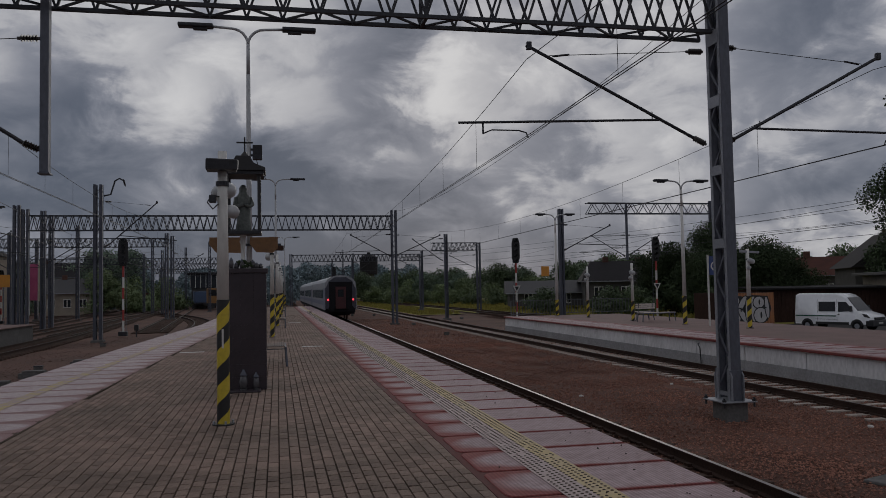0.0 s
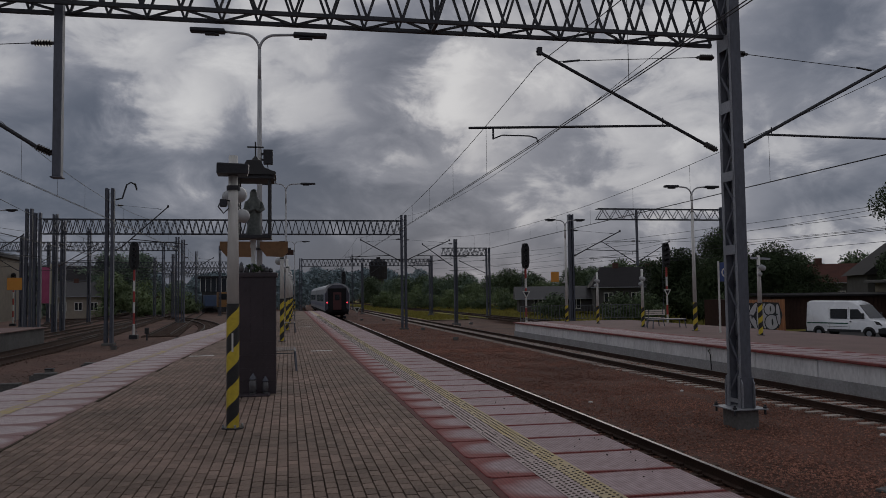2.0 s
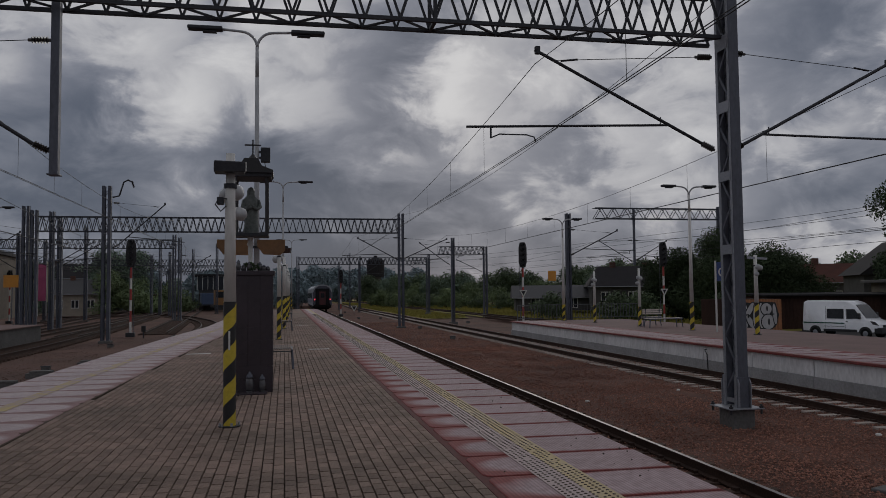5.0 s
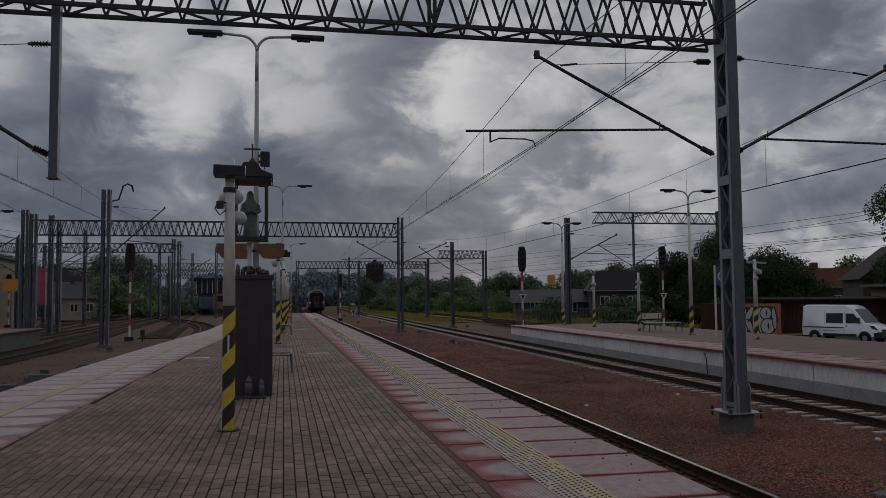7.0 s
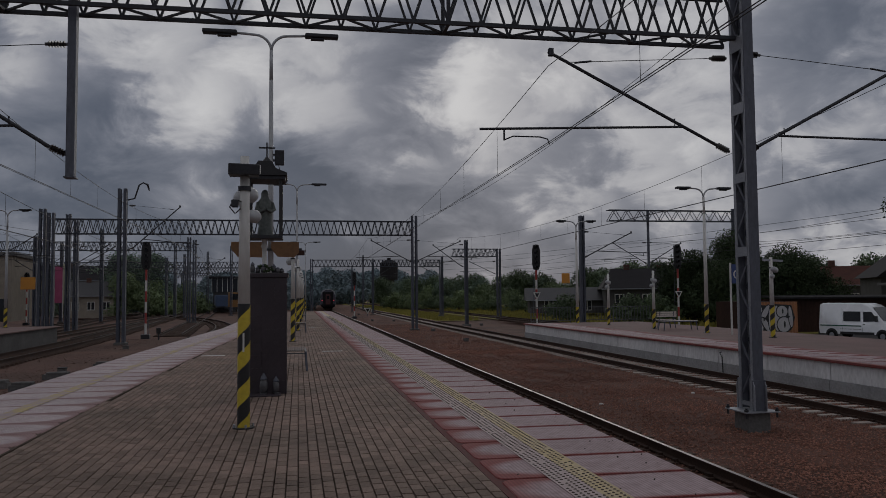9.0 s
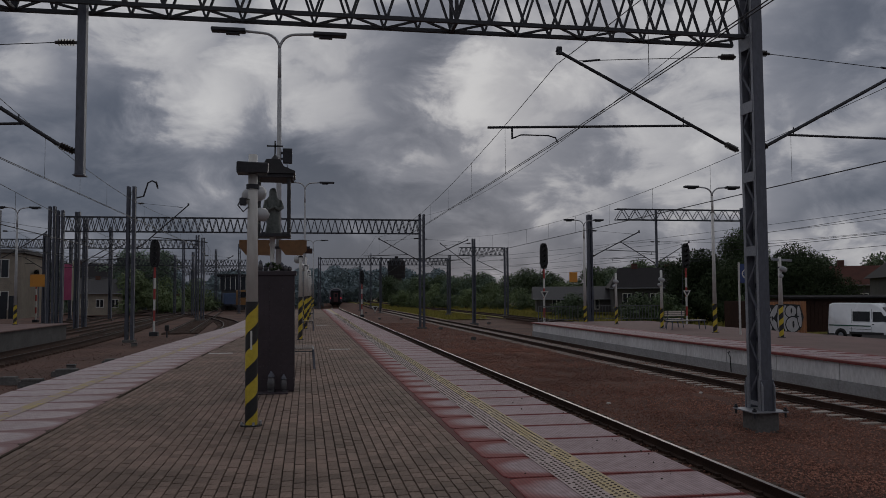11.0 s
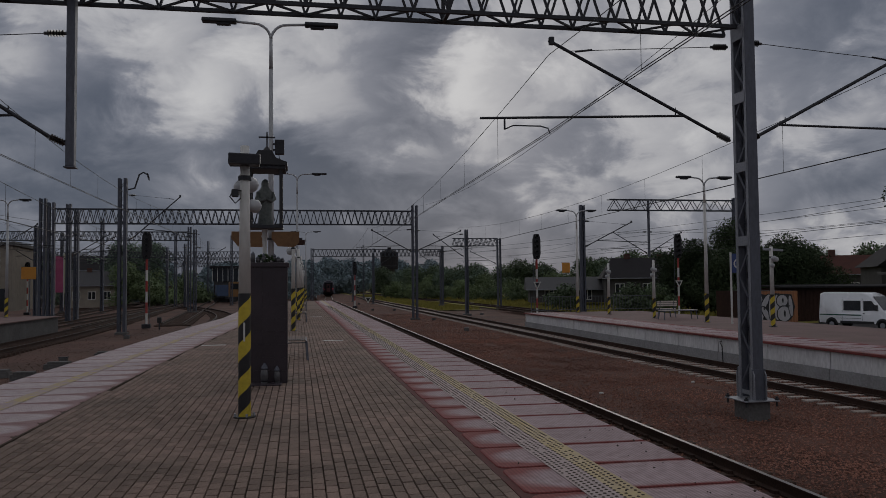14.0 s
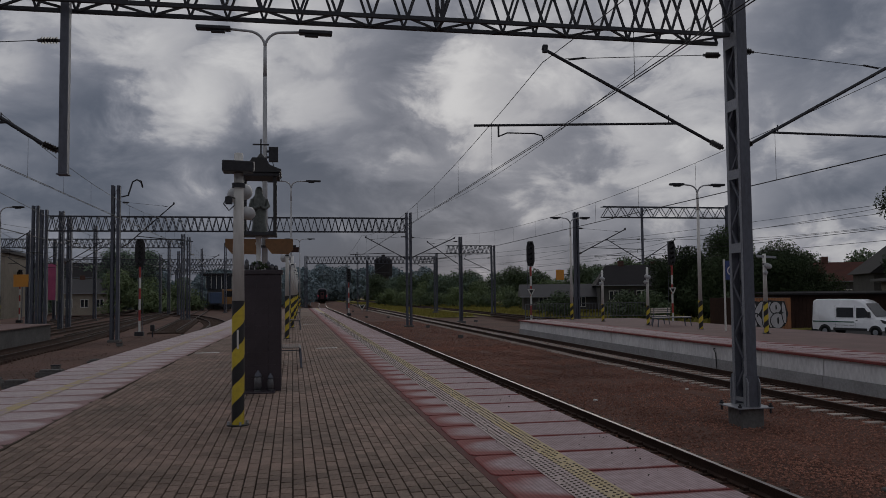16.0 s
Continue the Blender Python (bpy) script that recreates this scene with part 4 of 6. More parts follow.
def speaker_post(x, y, h=3.66, z0=0.0, r=0.078, top_box=True, label="", turn=0.0, foot=1.66, speaker=0.105):
    t = thing("platform_post", x, y, z0, label or "white post with yellow and black foot and loudspeakers", "post", "posts on the platforms", rz=turn)
    striped_foot(t, r, foot)
    part("pole", rod(B(), (0, 0, foot), (0, 0, h), r * 0.97, r * 0.70, 16), "white", t, "weathered white pole", True)
    part("clamp", rod(B(), (0, 0, h - 0.47), (0, 0, h - 0.41), r * 1.05, None, 14), "steel_dark", t)
    if top_box:
        bm = box(B(), -0.21, -0.20, -0.07, 0.20, 0.10, 0.07, 0.015, Matrix.Translation((0.01, -0.05, h - 0.18)) @ pose(0, 0, 0, 8, 2, 0))
        part("floodlight", bm, "steel_dark", t, "dark flat floodlight box")
        part("floodlight_visor", box(B(), -0.20, -0.24, h - 0.275, 0.19, 0.06, h - 0.255, 0.004), "black", t)
    horn(t, h - 0.54, 104, speaker)
    horn(t, h - 0.50, 74, speaker)
    horn(t, h - 0.80, 58, 0.09)
    if top_box:
        bm = tube(B(), [(-0.04, -0.05, h - 0.62), (-0.14, -0.08, h - 0.60), (-0.19, -0.08, h - 0.70), (-0.12, -0.08, h - 0.79), (-0.05, -0.07, h - 0.72)], 0.009)
        part("cable_loop", bm, "black", t)
        part("junction_box", box(B(), -0.17, -0.1, h - 0.70, -0.08, 0.0, h - 0.60, 0.01), "steel_dark", t)
        part("marker_plate", box(B(), -0.012, -r - 0.004, 1.02, 0.012, -r, 1.27), "white", t, "small white plate")
    return t


speaker_post(-0.715, 11.1, r=0.084)
for px, py in ((-0.20, 31.9), (0.0, 42.0), (0.15, 52.5), (0.3, 63.0), (0.42, 74.0), (0.52, 85.0)):
    speaker_post(px, py, 3.68, 0.0, 0.085, False, "white post with striped foot and two loudspeakers", 20, speaker=0.15)
for px, py, h in ((18.52, 46.0, 3.1), (18.65, 40.0, 3.1)):
    speaker_post(px, py, h, RZ, 0.085, False, "white post with striped foot on the second platform", 160, 1.05)
sp = speaker_post(19.5, 30.5, 3.35, RZ, 0.095, False, "leaning white post with striped foot and speaker arms", 190, 1.35)
part("speaker_arm", bar(B(), (-0.6, 0, 3.2), (0.4, 0, 3.25), 0.09), "steel_light", sp)


def lamp_post(x, y, h, z0=0.0, r=0.085, arm_len=1.75, label="", foot=1.4, turn=0.0, paint="grey_pole"):
    """A tall pole that forks into two curved arms with flat lamp heads."""
    t = thing("platform_lamp", x, y, z0, label or "tall pale grey platform lamp with two arms", "lamp post", "platform lamps", rz=turn)
    striped_foot(t, r, foot, 0.5)
    part("pole", rod(B(), (0, 0, foot), (0, 0, h - 1.2), r * 0.95, r * 0.62, 14), paint, t, "", True)
    part("pole_top", rod(B(), (0, 0, h - 1.2), (0, 0, h - 0.4), r * 0.58, r * 0.52, 12), paint, t, "", True)
    for s in (-1, 1):
        pts = [(0, 0, h - 0.42)]
        for k in range(1, 7):
            a = radians(15 * k)
            pts.append((s * 0.42 * (1 - math.cos(a)), 0, h - 0.42 + 0.42 * math.sin(a)))
        pts.append((s * arm_len * 0.52, 0, h + 0.03))
        part("arm", tube(B(), pts, 0.036, 8), "grey_pole", t, "", True)
        x0, x1 = arm_len * 0.50, arm_len
        bm = box(B(), x0, -0.13, -0.05, x1, 0.13, 0.055, 0.03)
        bmesh.ops.transform(bm, matrix=Matrix.Translation((0, 0, h + 0.03)) @ (Matrix.Diagonal((s, 1, 1, 1))), verts=bm.verts)
        bmesh.ops.recalc_face_normals(bm, faces=bm.faces)
        head = part("lamp_head", bm, "steel_dark", t, "flat dark grey lamp head")
        xa, xb = sorted((s * (x0 + 0.15), s * (x0 + 0.5)))
        part("ballast_box", box(B(), xa, -0.08, h - 0.075, xb, 0.08, h - 0.022, 0.01), "steel_dark", head)
    return t


l1 = lamp_post(-0.70, 21.15, 8.62)
bm = box(B(), 0.10, -0.12, 5.18, 0.34, 0.06, 5.56, 0.012)
part("control_box", bm, "steel_dark", l1, "dark grey box on the pole")
part("cable", tube(B(), [(0.2, -0.02, 5.18), (0.24, -0.05, 4.95), (0.4, -0.04, 4.75), (0.42, -0.03, 4.68)], 0.01), "black", l1)
for z in (5.3, 5.45):
    part("clamp", bar(B(), (0, 0, z), (0.12, -0.03, z), 0.05), "steel_dark", l1)
lamp_post(-0.07, 48.4, 8.45)
lamp_post(0.85, 95.0, 8.1)
lamp_post(-17.6, 53.0, 7.2, 0.02, 0.10, 1.35, "double-armed lamp on the low far platform", 1.2)
lamp_post(17.98, 50.0, 6.65, RZ, 0.10, 1.35, "double-armed lamp on the far end of the second platform", 1.05, paint="white")
lamp_post(19.03, 35.1, 6.85, RZ, 0.10, 1.40, "double-armed pale lamp on the second platform", 1.35, paint="white")

# direction boards on the lamp pole
t = thing("direction_board", -0.70, 21.0, 0, "brown-orange direction boards with cut corners on the lamp pole", "sign")
for a, b in ((-0.98, -0.10), (0.02, 0.72)):
    bm = prism(B(), [(a, 2.98), (a + 0.16, 2.78), (b - 0.12, 2.76), (b, 2.88), (b, 3.16), (a, 3.16)], lambda s, u: (s, -0.03, u), (0, 0.05, 0))
    part("board", bm, "copper_sign", t)
part("board_bracket", box(B(), -0.98, 0.02, 2.94, 0.80, 0.08, 3.0), "steel_dark", t)
t = thing("warning_board", -0.2, 31.7, 0, "small dark board on the post", "sign")
part("plate", box(B(), -0.2, -0.15, 3.35, 0.45, -0.10, 3.55, 0.01), "brown_shed", t)
part("bracket", bar(B(), (0, -0.1, 3.45), (0, 0.2, 3.3), 0.04), "steel_dark", t)


# wayside shrine
def shrine(x, y):
    t = thing("wayside_shrine", x, y, 0, "dark tiled pedestal with a roofed statue case and iron cross", "shrine")
    w, d, h = 0.67, 0.66, 2.10
    body = part("pedestal", box(B(), -w / 2 + 0.012, 0.012, 0.0, w / 2 - 0.012, d - 0.012, h), "grout", t, "tall pedestal clad in dark clinker tiles")
    nx, nz = 3, 9
    tw, th = w / nx, h / nz
    tile = finish("tile", box(B(), -tw / 2 + 0.0008, -0.012, -th / 2 + 0.0008, tw / 2 - 0.0008, 0.0, th / 2 - 0.0008, 0.0015), "clinker")
    for face in range(4):
        for i in range(nx):
            for k in range(nz):
                ob = new("tile", tile)
                ob.parent = body
                ob.matrix_basis = pose(0, d / 2, 0, 0, 0, 90 * face) @ pose(-w / 2 + tw * (i + 0.5), -d / 2 + 0.012, th * (k + 0.5))
    part("cap", box(B(), -w / 2 - 0.03, -0.03, h, w / 2 + 0.03, d + 0.03, h + 0.085, 0.012), "clinker", t, "dark stone cap")
    part("plinth", box(B(), -w / 2 - 0.06, -0.38, 0.0, w / 2 - 0.1, -0.02, 0.028, 0.008), "clinker", t, "dark ground slab before the pedestal")
    # turned column
    prof = [(0.0, 0.10), (0.04, 0.10), (0.06, 0.075), (0.10, 0.085), (0.14, 0.055), (0.30, 0.05), (0.46, 0.058), (0.50, 0.08), (0.54, 0.06), (0.62, 0.07), (0.66, 0.10)]
    part("column", tube(B(), [(-0.08, d / 2, h + 0.085 + a) for a, b in prof], [b * 0.8 for a, b in prof], 14), "white", t, "turned pale stone column", True)
    z = h + 0.085 + 0.66
    cw, cx = 0.315, -0.06
    part("case_floor", box(B(), cx - cw, 0.02, z - 0.03, cx + cw, d - 0.02, z + 0.03, 0.006), "steel_dark", t)
    for sx in (-1, 1):
        for yy in (0.05, d - 0.05):
            part("case_post", box(B(), cx + sx * (cw - 0.035) - 0.028, yy - 0.028, z + 0.03, cx + sx * (cw - 0.035) + 0.028, yy + 0.028, z + 1.05), "black", t)
    zt = z + 1.05
    part("case_top", box(B(), cx - cw - 0.05, -0.04, zt, cx + cw + 0.05, d + 0.04, zt + 0.07, 0.008), "steel_dark", t)
    bm = prism(B(), [(-cw - 0.08, zt + 0.07), (cw + 0.08, zt + 0.07), (cw + 0.08, zt + 0.12), (cw * 0.62, zt + 0.20), (0.12, zt + 0.33), (-0.12, zt + 0.33), (-cw * 0.62, zt + 0.20), (-cw - 0.08, zt + 0.12)],
               lambda a, b: (cx + a, -0.08, b), (0, d + 0.16, 0))
    part("roof", bm, "black", t, "small dark gabled roof")
    bm = B()
    tube(bm, [(cx + 0.02, d / 2, zt + 0.33), (cx + 0.02, d / 2, zt + 0.38), (cx + 0.02, d / 2, zt + 0.42), (cx + 0.02, d / 2, zt + 0.47)], [0.10, 0.085, 0.06, 0.02], 10)
    part("finial", bm, "black", t)
    bm = bar(B(), (cx + 0.02, d / 2, zt + 0.45), (cx + 0.02, d / 2, zt + 0.74), 0.026)
    bar(bm, (cx - 0.13, d / 2, zt + 0.64), (cx + 0.17, d / 2, zt + 0.64), 0.026)
    part("cross", bm, "black", t, "thin black iron cross")
    return z + 0.03


SX, SY = -0.535, 14.85
case = shrine(SX, SY)
bm = B()                                # robed standing figure
prof = [(0.0, 0.13, 0.10), (0.05, 0.14, 0.11), (0.20, 0.115, 0.10), (0.42, 0.12, 0.095), (0.55, 0.135, 0.10), (0.64, 0.125, 0.085), (0.70, 0.075, 0.06), (0.74, 0.062, 0.06), (0.80, 0.066, 0.065), (0.85, 0.045, 0.045), (0.87, 0.012, 0.012)]
rings = []
for a, b, c in prof:
    rings.append([bm.verts.new(((b + 0.012 * math.sin(5 * k * math.pi / 7 + a * 7)) * math.cos(k * math.pi / 7), c * math.sin(k * math.pi / 7), a)) for k in range(14)])
for q, s in zip(rings, rings[1:]):
    for k in range(14):
        bm.faces.new((q[k], q[(k + 1) % 14], s[(k + 1) % 14], s[k]))
bm.faces.new(rings[-1])
for s in (-1, 1):
    tube(bm, [(s * 0.12, 0, 0.62), (s * 0.155, -0.04, 0.50), (s * 0.09, -0.11, 0.45), (0.01 * s, -0.13, 0.50)], [0.045, 0.042, 0.036, 0.03], 8)
solid("statue", bm, "bronze", "dark weathered robed statue in the shrine case", "statue", m=pose(SX - 0.07, SY + 0.33, case, 0, 0, 10), smooth=True)


def candle(x, y, z, h, r, label):
    t = thing("grave_candle", x, y, z, label, "candle", "candles at the shrine")
    part("foot", rod(B(), (0, 0, 0), (0, 0, h * 0.08), r * 0.95, r * 0.8, 12), "black", t)
    pts = [(0, 0, h * a) for a in (0.08, 0.16, 0.4, 0.62, 0.70)]
    part("glass", tube(B(), pts, [r * 0.7, r * 0.95, r, r * 0.85, r * 0.7], 12), "glass_jar", t, "cloudy glass jar", True)
    pts = [(0, 0, h * a) for a in (0.70, 0.75, 0.86, 0.93, 1.0)]
    part("lid", tube(B(), pts, [r * 0.85, r * 0.85, r * 0.6, r * 0.3, r * 0.25], 12), "steel", t, "domed metal lid", True)


candle(SX - 0.065, SY - 0.18, 0.028, 0.36, 0.075, "tall clear glass grave candle before the pedestal")
candle(SX + 0.15, SY - 0.14, 0.028, 0.30, 0.062, "shorter dark grave candle before the pedestal")
for i, (x, h) in enumerate(((-0.28, 0.20), (-0.19, 0.12), (-0.09, 0.17), (0.10, 0.16), (0.17, 0.11), (0.24, 0.09))):
    candle(SX + x, SY + 0.08 + 0.05 * (i % 2), 2.186, h, 0.045, "small dark candle on the pedestal top")
for i, (x, dz) in enumerate(((-0.05, 0.0),)):
    bm = B()
    for k in range(40):
        a, b = random.uniform(0, 6.28), random.uniform(0.02, 0.16)
        ball(bm, (b * math.cos(a), b * math.sin(a) * 0.7, random.uniform(0.02, 0.14)), 0.025, u=6, v=4)
    solid("flower_bunch", bm, "leaf_dark", "small dark bunch of flowers on the pedestal top", "flowers", m=pose(SX + x, SY + 0.12, 2.187))


def bench(x, y, z, rz=0.0, back=False, label="slatted metal bench without a back", n=9, length=1.45, wood="wood"):
    t = thing("bench", x, y, z, label, "bench", "benches on the platforms", rz=rz)
    w = 0.46
    for i in range(n):
        xx = -w / 2 + (i + 0.5) * w / n
        part("slat", box(B(), xx - w / n * 0.32, -length / 2, 0.46, xx + w / n * 0.32, length / 2, 0.485, 0.004), wood, t)
    for s in (-1, 1):
        part("side_rail", box(B(), s * w / 2 - 0.02, -length / 2 + 0.02, 0.42, s * w / 2 + 0.02, length / 2 - 0.02, 0.458), "steel", t)
        for e in (-1, 1):
            part("leg", bar(B(), (s * w / 2, e * (length / 2 - 0.12), 0.44), (s * (w / 2 + 0.03), e * (length / 2 - 0.05), 0.0), 0.04), "steel", t)
        part("cross_bar", box(B(), -w / 2, s * (length / 2 - 0.12) - 0.015, 0.40, w / 2, s * (length / 2 - 0.12) + 0.015, 0.42), "steel", t)
    if back:
        for k in range(3):
            part("back_slat", box(B(), w / 2 + 0.02, -length / 2, 0.62 + k * 0.1, w / 2 + 0.05, length / 2, 0.70 + k * 0.1, 0.004), wood, t)
        for e in (-1, 1):
            part("back_support", bar(B(), (w / 2, e * length * 0.35, 0.42), (w / 2 + 0.07, e * length * 0.35, 0.92), 0.035), "steel", t)
    return t


bench(-0.05, 19.9, 0)
for bx, by in ((0.12, 40.0), (0.28, 58.0), (0.4, 70.0), (0.5, 80.0)):
    bench(bx, by, 0)
bench(19.2, 38.4, RZ, -82, False, "pale wooden bench on the second platform", 5, 2.1, "wood_pale")
bench(19.5, 40.6, RZ, -84, True, "pale wooden bench with a back on the second platform", 5, 1.2, "wood_pale")

# drain strips in the paving
for x0, x1, y in ((0.75, 1.40, 25.8), (-2.85, -2.15, 24.9), (0.6, 1.3, 46.0)):
    solid("drain_cover", box(B(), x0, y - 0.09, 0.002, x1, y + 0.09, 0.012, 0.003), "white", "pale strip cover set in the pavers", "drain cover", group="strip covers")

# ---- signals ----
def signal(x, y, top, head_h=1.9, head_w=0.62, base=-1.05, ladder=True, plate=True, label="tall dark signal head on a red and white post"):
    t = thing("railway_signal", x, y, base, label, "railway signal", "railway signals", rz=0)
    h = top - base
    zb = h - head_h
    n = 6
    for k in range(n):
        part("post_band", rod(B(), (0, 0, 0.3 + (zb - 0.3) * k / n), (0, 0, 0.3 + (zb - 0.3) * (k + 1) / n), 0.075, None, 10), "signal_red" if (n - 1 - k) % 2 == 0 else "white", t)
    part("foot", box(B(), -0.28, -0.28, 0.0, 0.28, 0.28, 0.3, 0.03), "steel_dark", t)
    pts = []
    for k in range(12):
        a = radians(30 * k)
        pts.append((head_w / 2 * max(-0.9, min(0.9, 1.15 * math.cos(a))) * 1.1, zb + head_h / 2 + (head_h / 2) * max(-1, min(1, 1.12 * math.sin(a)))))
    hd = part("head_plate", prism(B(), pts, lambda a, b: (a, -0.06, b), (0, 0.05, 0)), "black", t, "black rounded head plate")
    part("lamp_case", box(B(), -head_w * 0.3, -0.01, zb + 0.1, head_w * 0.3, 0.25, h - 0.1, 0.03), "black", t)
    for k in range(5):
        zz = zb + head_h * (k + 0.5) / 5
        part("hood", rod(B(), (0, -0.28, zz + 0.02), (0, -0.05, zz), 0.11, 0.12, 12, caps=False), "black", hd)
        part("lens", rod(B(), (0, -0.08, zz), (0, -0.065, zz), 0.09, None, 12), "signal_yellow_lens", hd)
    if plate:
        bm = prism(B(), [(-0.30, 2.95), (0.30, 2.95), (0.0, 2.4)], lambda a, b: (a, -0.10, b), (0, 0.02, 0))
        part("triangle_plate", bm, "white", t, "white downward triangle plate")
        part("triangle_mark", prism(B(), [(-0.17, 2.88), (0.17, 2.88), (0.0, 2.56)], lambda a, b: (a, -0.112, b), (0, 0.008, 0)), "black", t)
    if ladder:
        for s in (-0.14, 0.14):
            part("ladder_rail", rod(B(), (s, 0.35, 0.3), (s, 0.32, h), 0.014, None, 6), "steel", t)
        for k in range(16):
            strut("ladder_rung", (-0.14, 0.34, 0.5 + k * 0.33), (0.14, 0.34, 0.5 + k * 0.33), 0.02, 0.02, "steel", t)
    return t


signal(17.35, 57, 5.45)
signal(28.6, 57, 5.5, plate=True)
signal(-10.32, 58, 5.65, 1.95, 0.66, plate=False)
signal(6.9, 100, 4.75, 1.7, 0.5, plate=False, label="distant dark signal beside the main track")
signal(-28.5, 92, 4.6, 1.4, 0.55, plate=False, label="distant dark signal in the yard")
signal(-26.0, 66, 4.9, 1.5, 0.6, plate=False, label="dark signal beside the low platform")
t = thing("track_sign", 9.56, 112, -1.06, "white triangular sign beside the track", "sign")
part("plate", prism(B(), [(-0.5, 1.15), (0.5, 1.15), (0.0, 0.3)], lambda a, b: (a, 0, b), (0, 0.03, 0)), "white", t)
part("mark", prism(B(), [(-0.3, 1.05), (0.3, 1.05), (0.0, 0.52)], lambda a, b: (a, -0.012, b), (0, 0.01, 0)), "black", t)
part("stake", rod(B(), (0, 0.05, 0), (0, 0.05, 1.1), 0.03), "steel", t)
for x, y in ((8.2, 90), (10.4, 88), (10.6, 63), (10.1, 48), (-8.9, 33), (-9.4, 47), (8.9, 120), (16.6, 72)):
    t = thing("track_marker", x, y, -1.07, "low box marker in the ballast", "trackside box", "trackside boxes")
    part("box_body", box(B(), -0.15, -0.11, 0.0, 0.15, 0.11, 0.16, 0.02), "concrete_dark", t)
    part("box_lid", box(B(), -0.17, -0.13, 0.16, 0.17, 0.13, 0.19, 0.01), "steel_dark", t)
for x, y, l in ((-8.6, 27.6, 0.9), (-8.5, 31.0, 1.1), (-7.9, 35.5, 1.0), (-9.6, 28.5, 0.7), (-6.9, 56, 1.2)):
    t = thing("cable_duct_cover", x, y, -1.06, "flat concrete duct cover in the yard", "duct cover", "duct covers")
    part("cover", box(B(), -l / 3, -0.18, 0.10, l / 3, 0.18, 0.18, 0.015), "concrete_dark", t)
    part("duct_wall", box(B(), -l / 2 + 0.06, -0.18, -0.1, l / 2 - 0.06, 0.18, 0.10, 0.01), "concrete_dark", t)
# point lever by the yard
t = thing("dwarf_signal", -9.3, 57.0, -1.12, "small dark dwarf signal in the yard", "dwarf signal")
part("post", rod(B(), (0, 0, 0), (0, 0, 0.5), 0.05), "steel_dark", t)
part("head", box(B(), -0.14, -0.1, 0.45, 0.14, 0.1, 0.85, 0.03), "black", t)

# ---- station sign on the second platform ----
t = thing("station_sign", 19.15, 33.1, RZ, "blue station name sign on white posts", "sign")
part("post", rod(B(), (0, 0, 0), (0, 0, 3.22), 0.045, None, 10), "white", t)
part("post", rod(B(), (1.12, 0, 0), (1.12, 0, 3.22), 0.045, None, 10), "white", t)
bd = part("board", box(B(), 0.05, -0.03, 2.30, 1.07, 0.03, 3.16, 0.008), "blue_sign", t, "blue enamel board")
fc = bpy.data.curves.new("letter", "FONT")
fc.body, fc.size, fc.extrude = "G", 0.62, 0.003
fo = new("letter_curve", fc)
me = bpy.data.meshes.new_from_object(fo.evaluated_get(bpy.context.evaluated_depsgraph_get()))
bpy.data.objects.remove(fo)
me.materials.append(M["white"])
ob = new("letter", me)
ob.parent = bd
ob.matrix_basis = pose(0.09, -0.036, 2.50, 90, 0, 0)

# ---- street side: van, sheds, houses ----
sheet("street", 23.5, 62, 20, 78, -1.42, "asphalt", "grey street surface behind the second platform", "street", 6, 20, 0.02)
sheet("rough_ground", 24.5, 120, 54, 150, -1.34, "grass", "rough grassy ground beyond the station", "ground", 30, 30, 0.08)


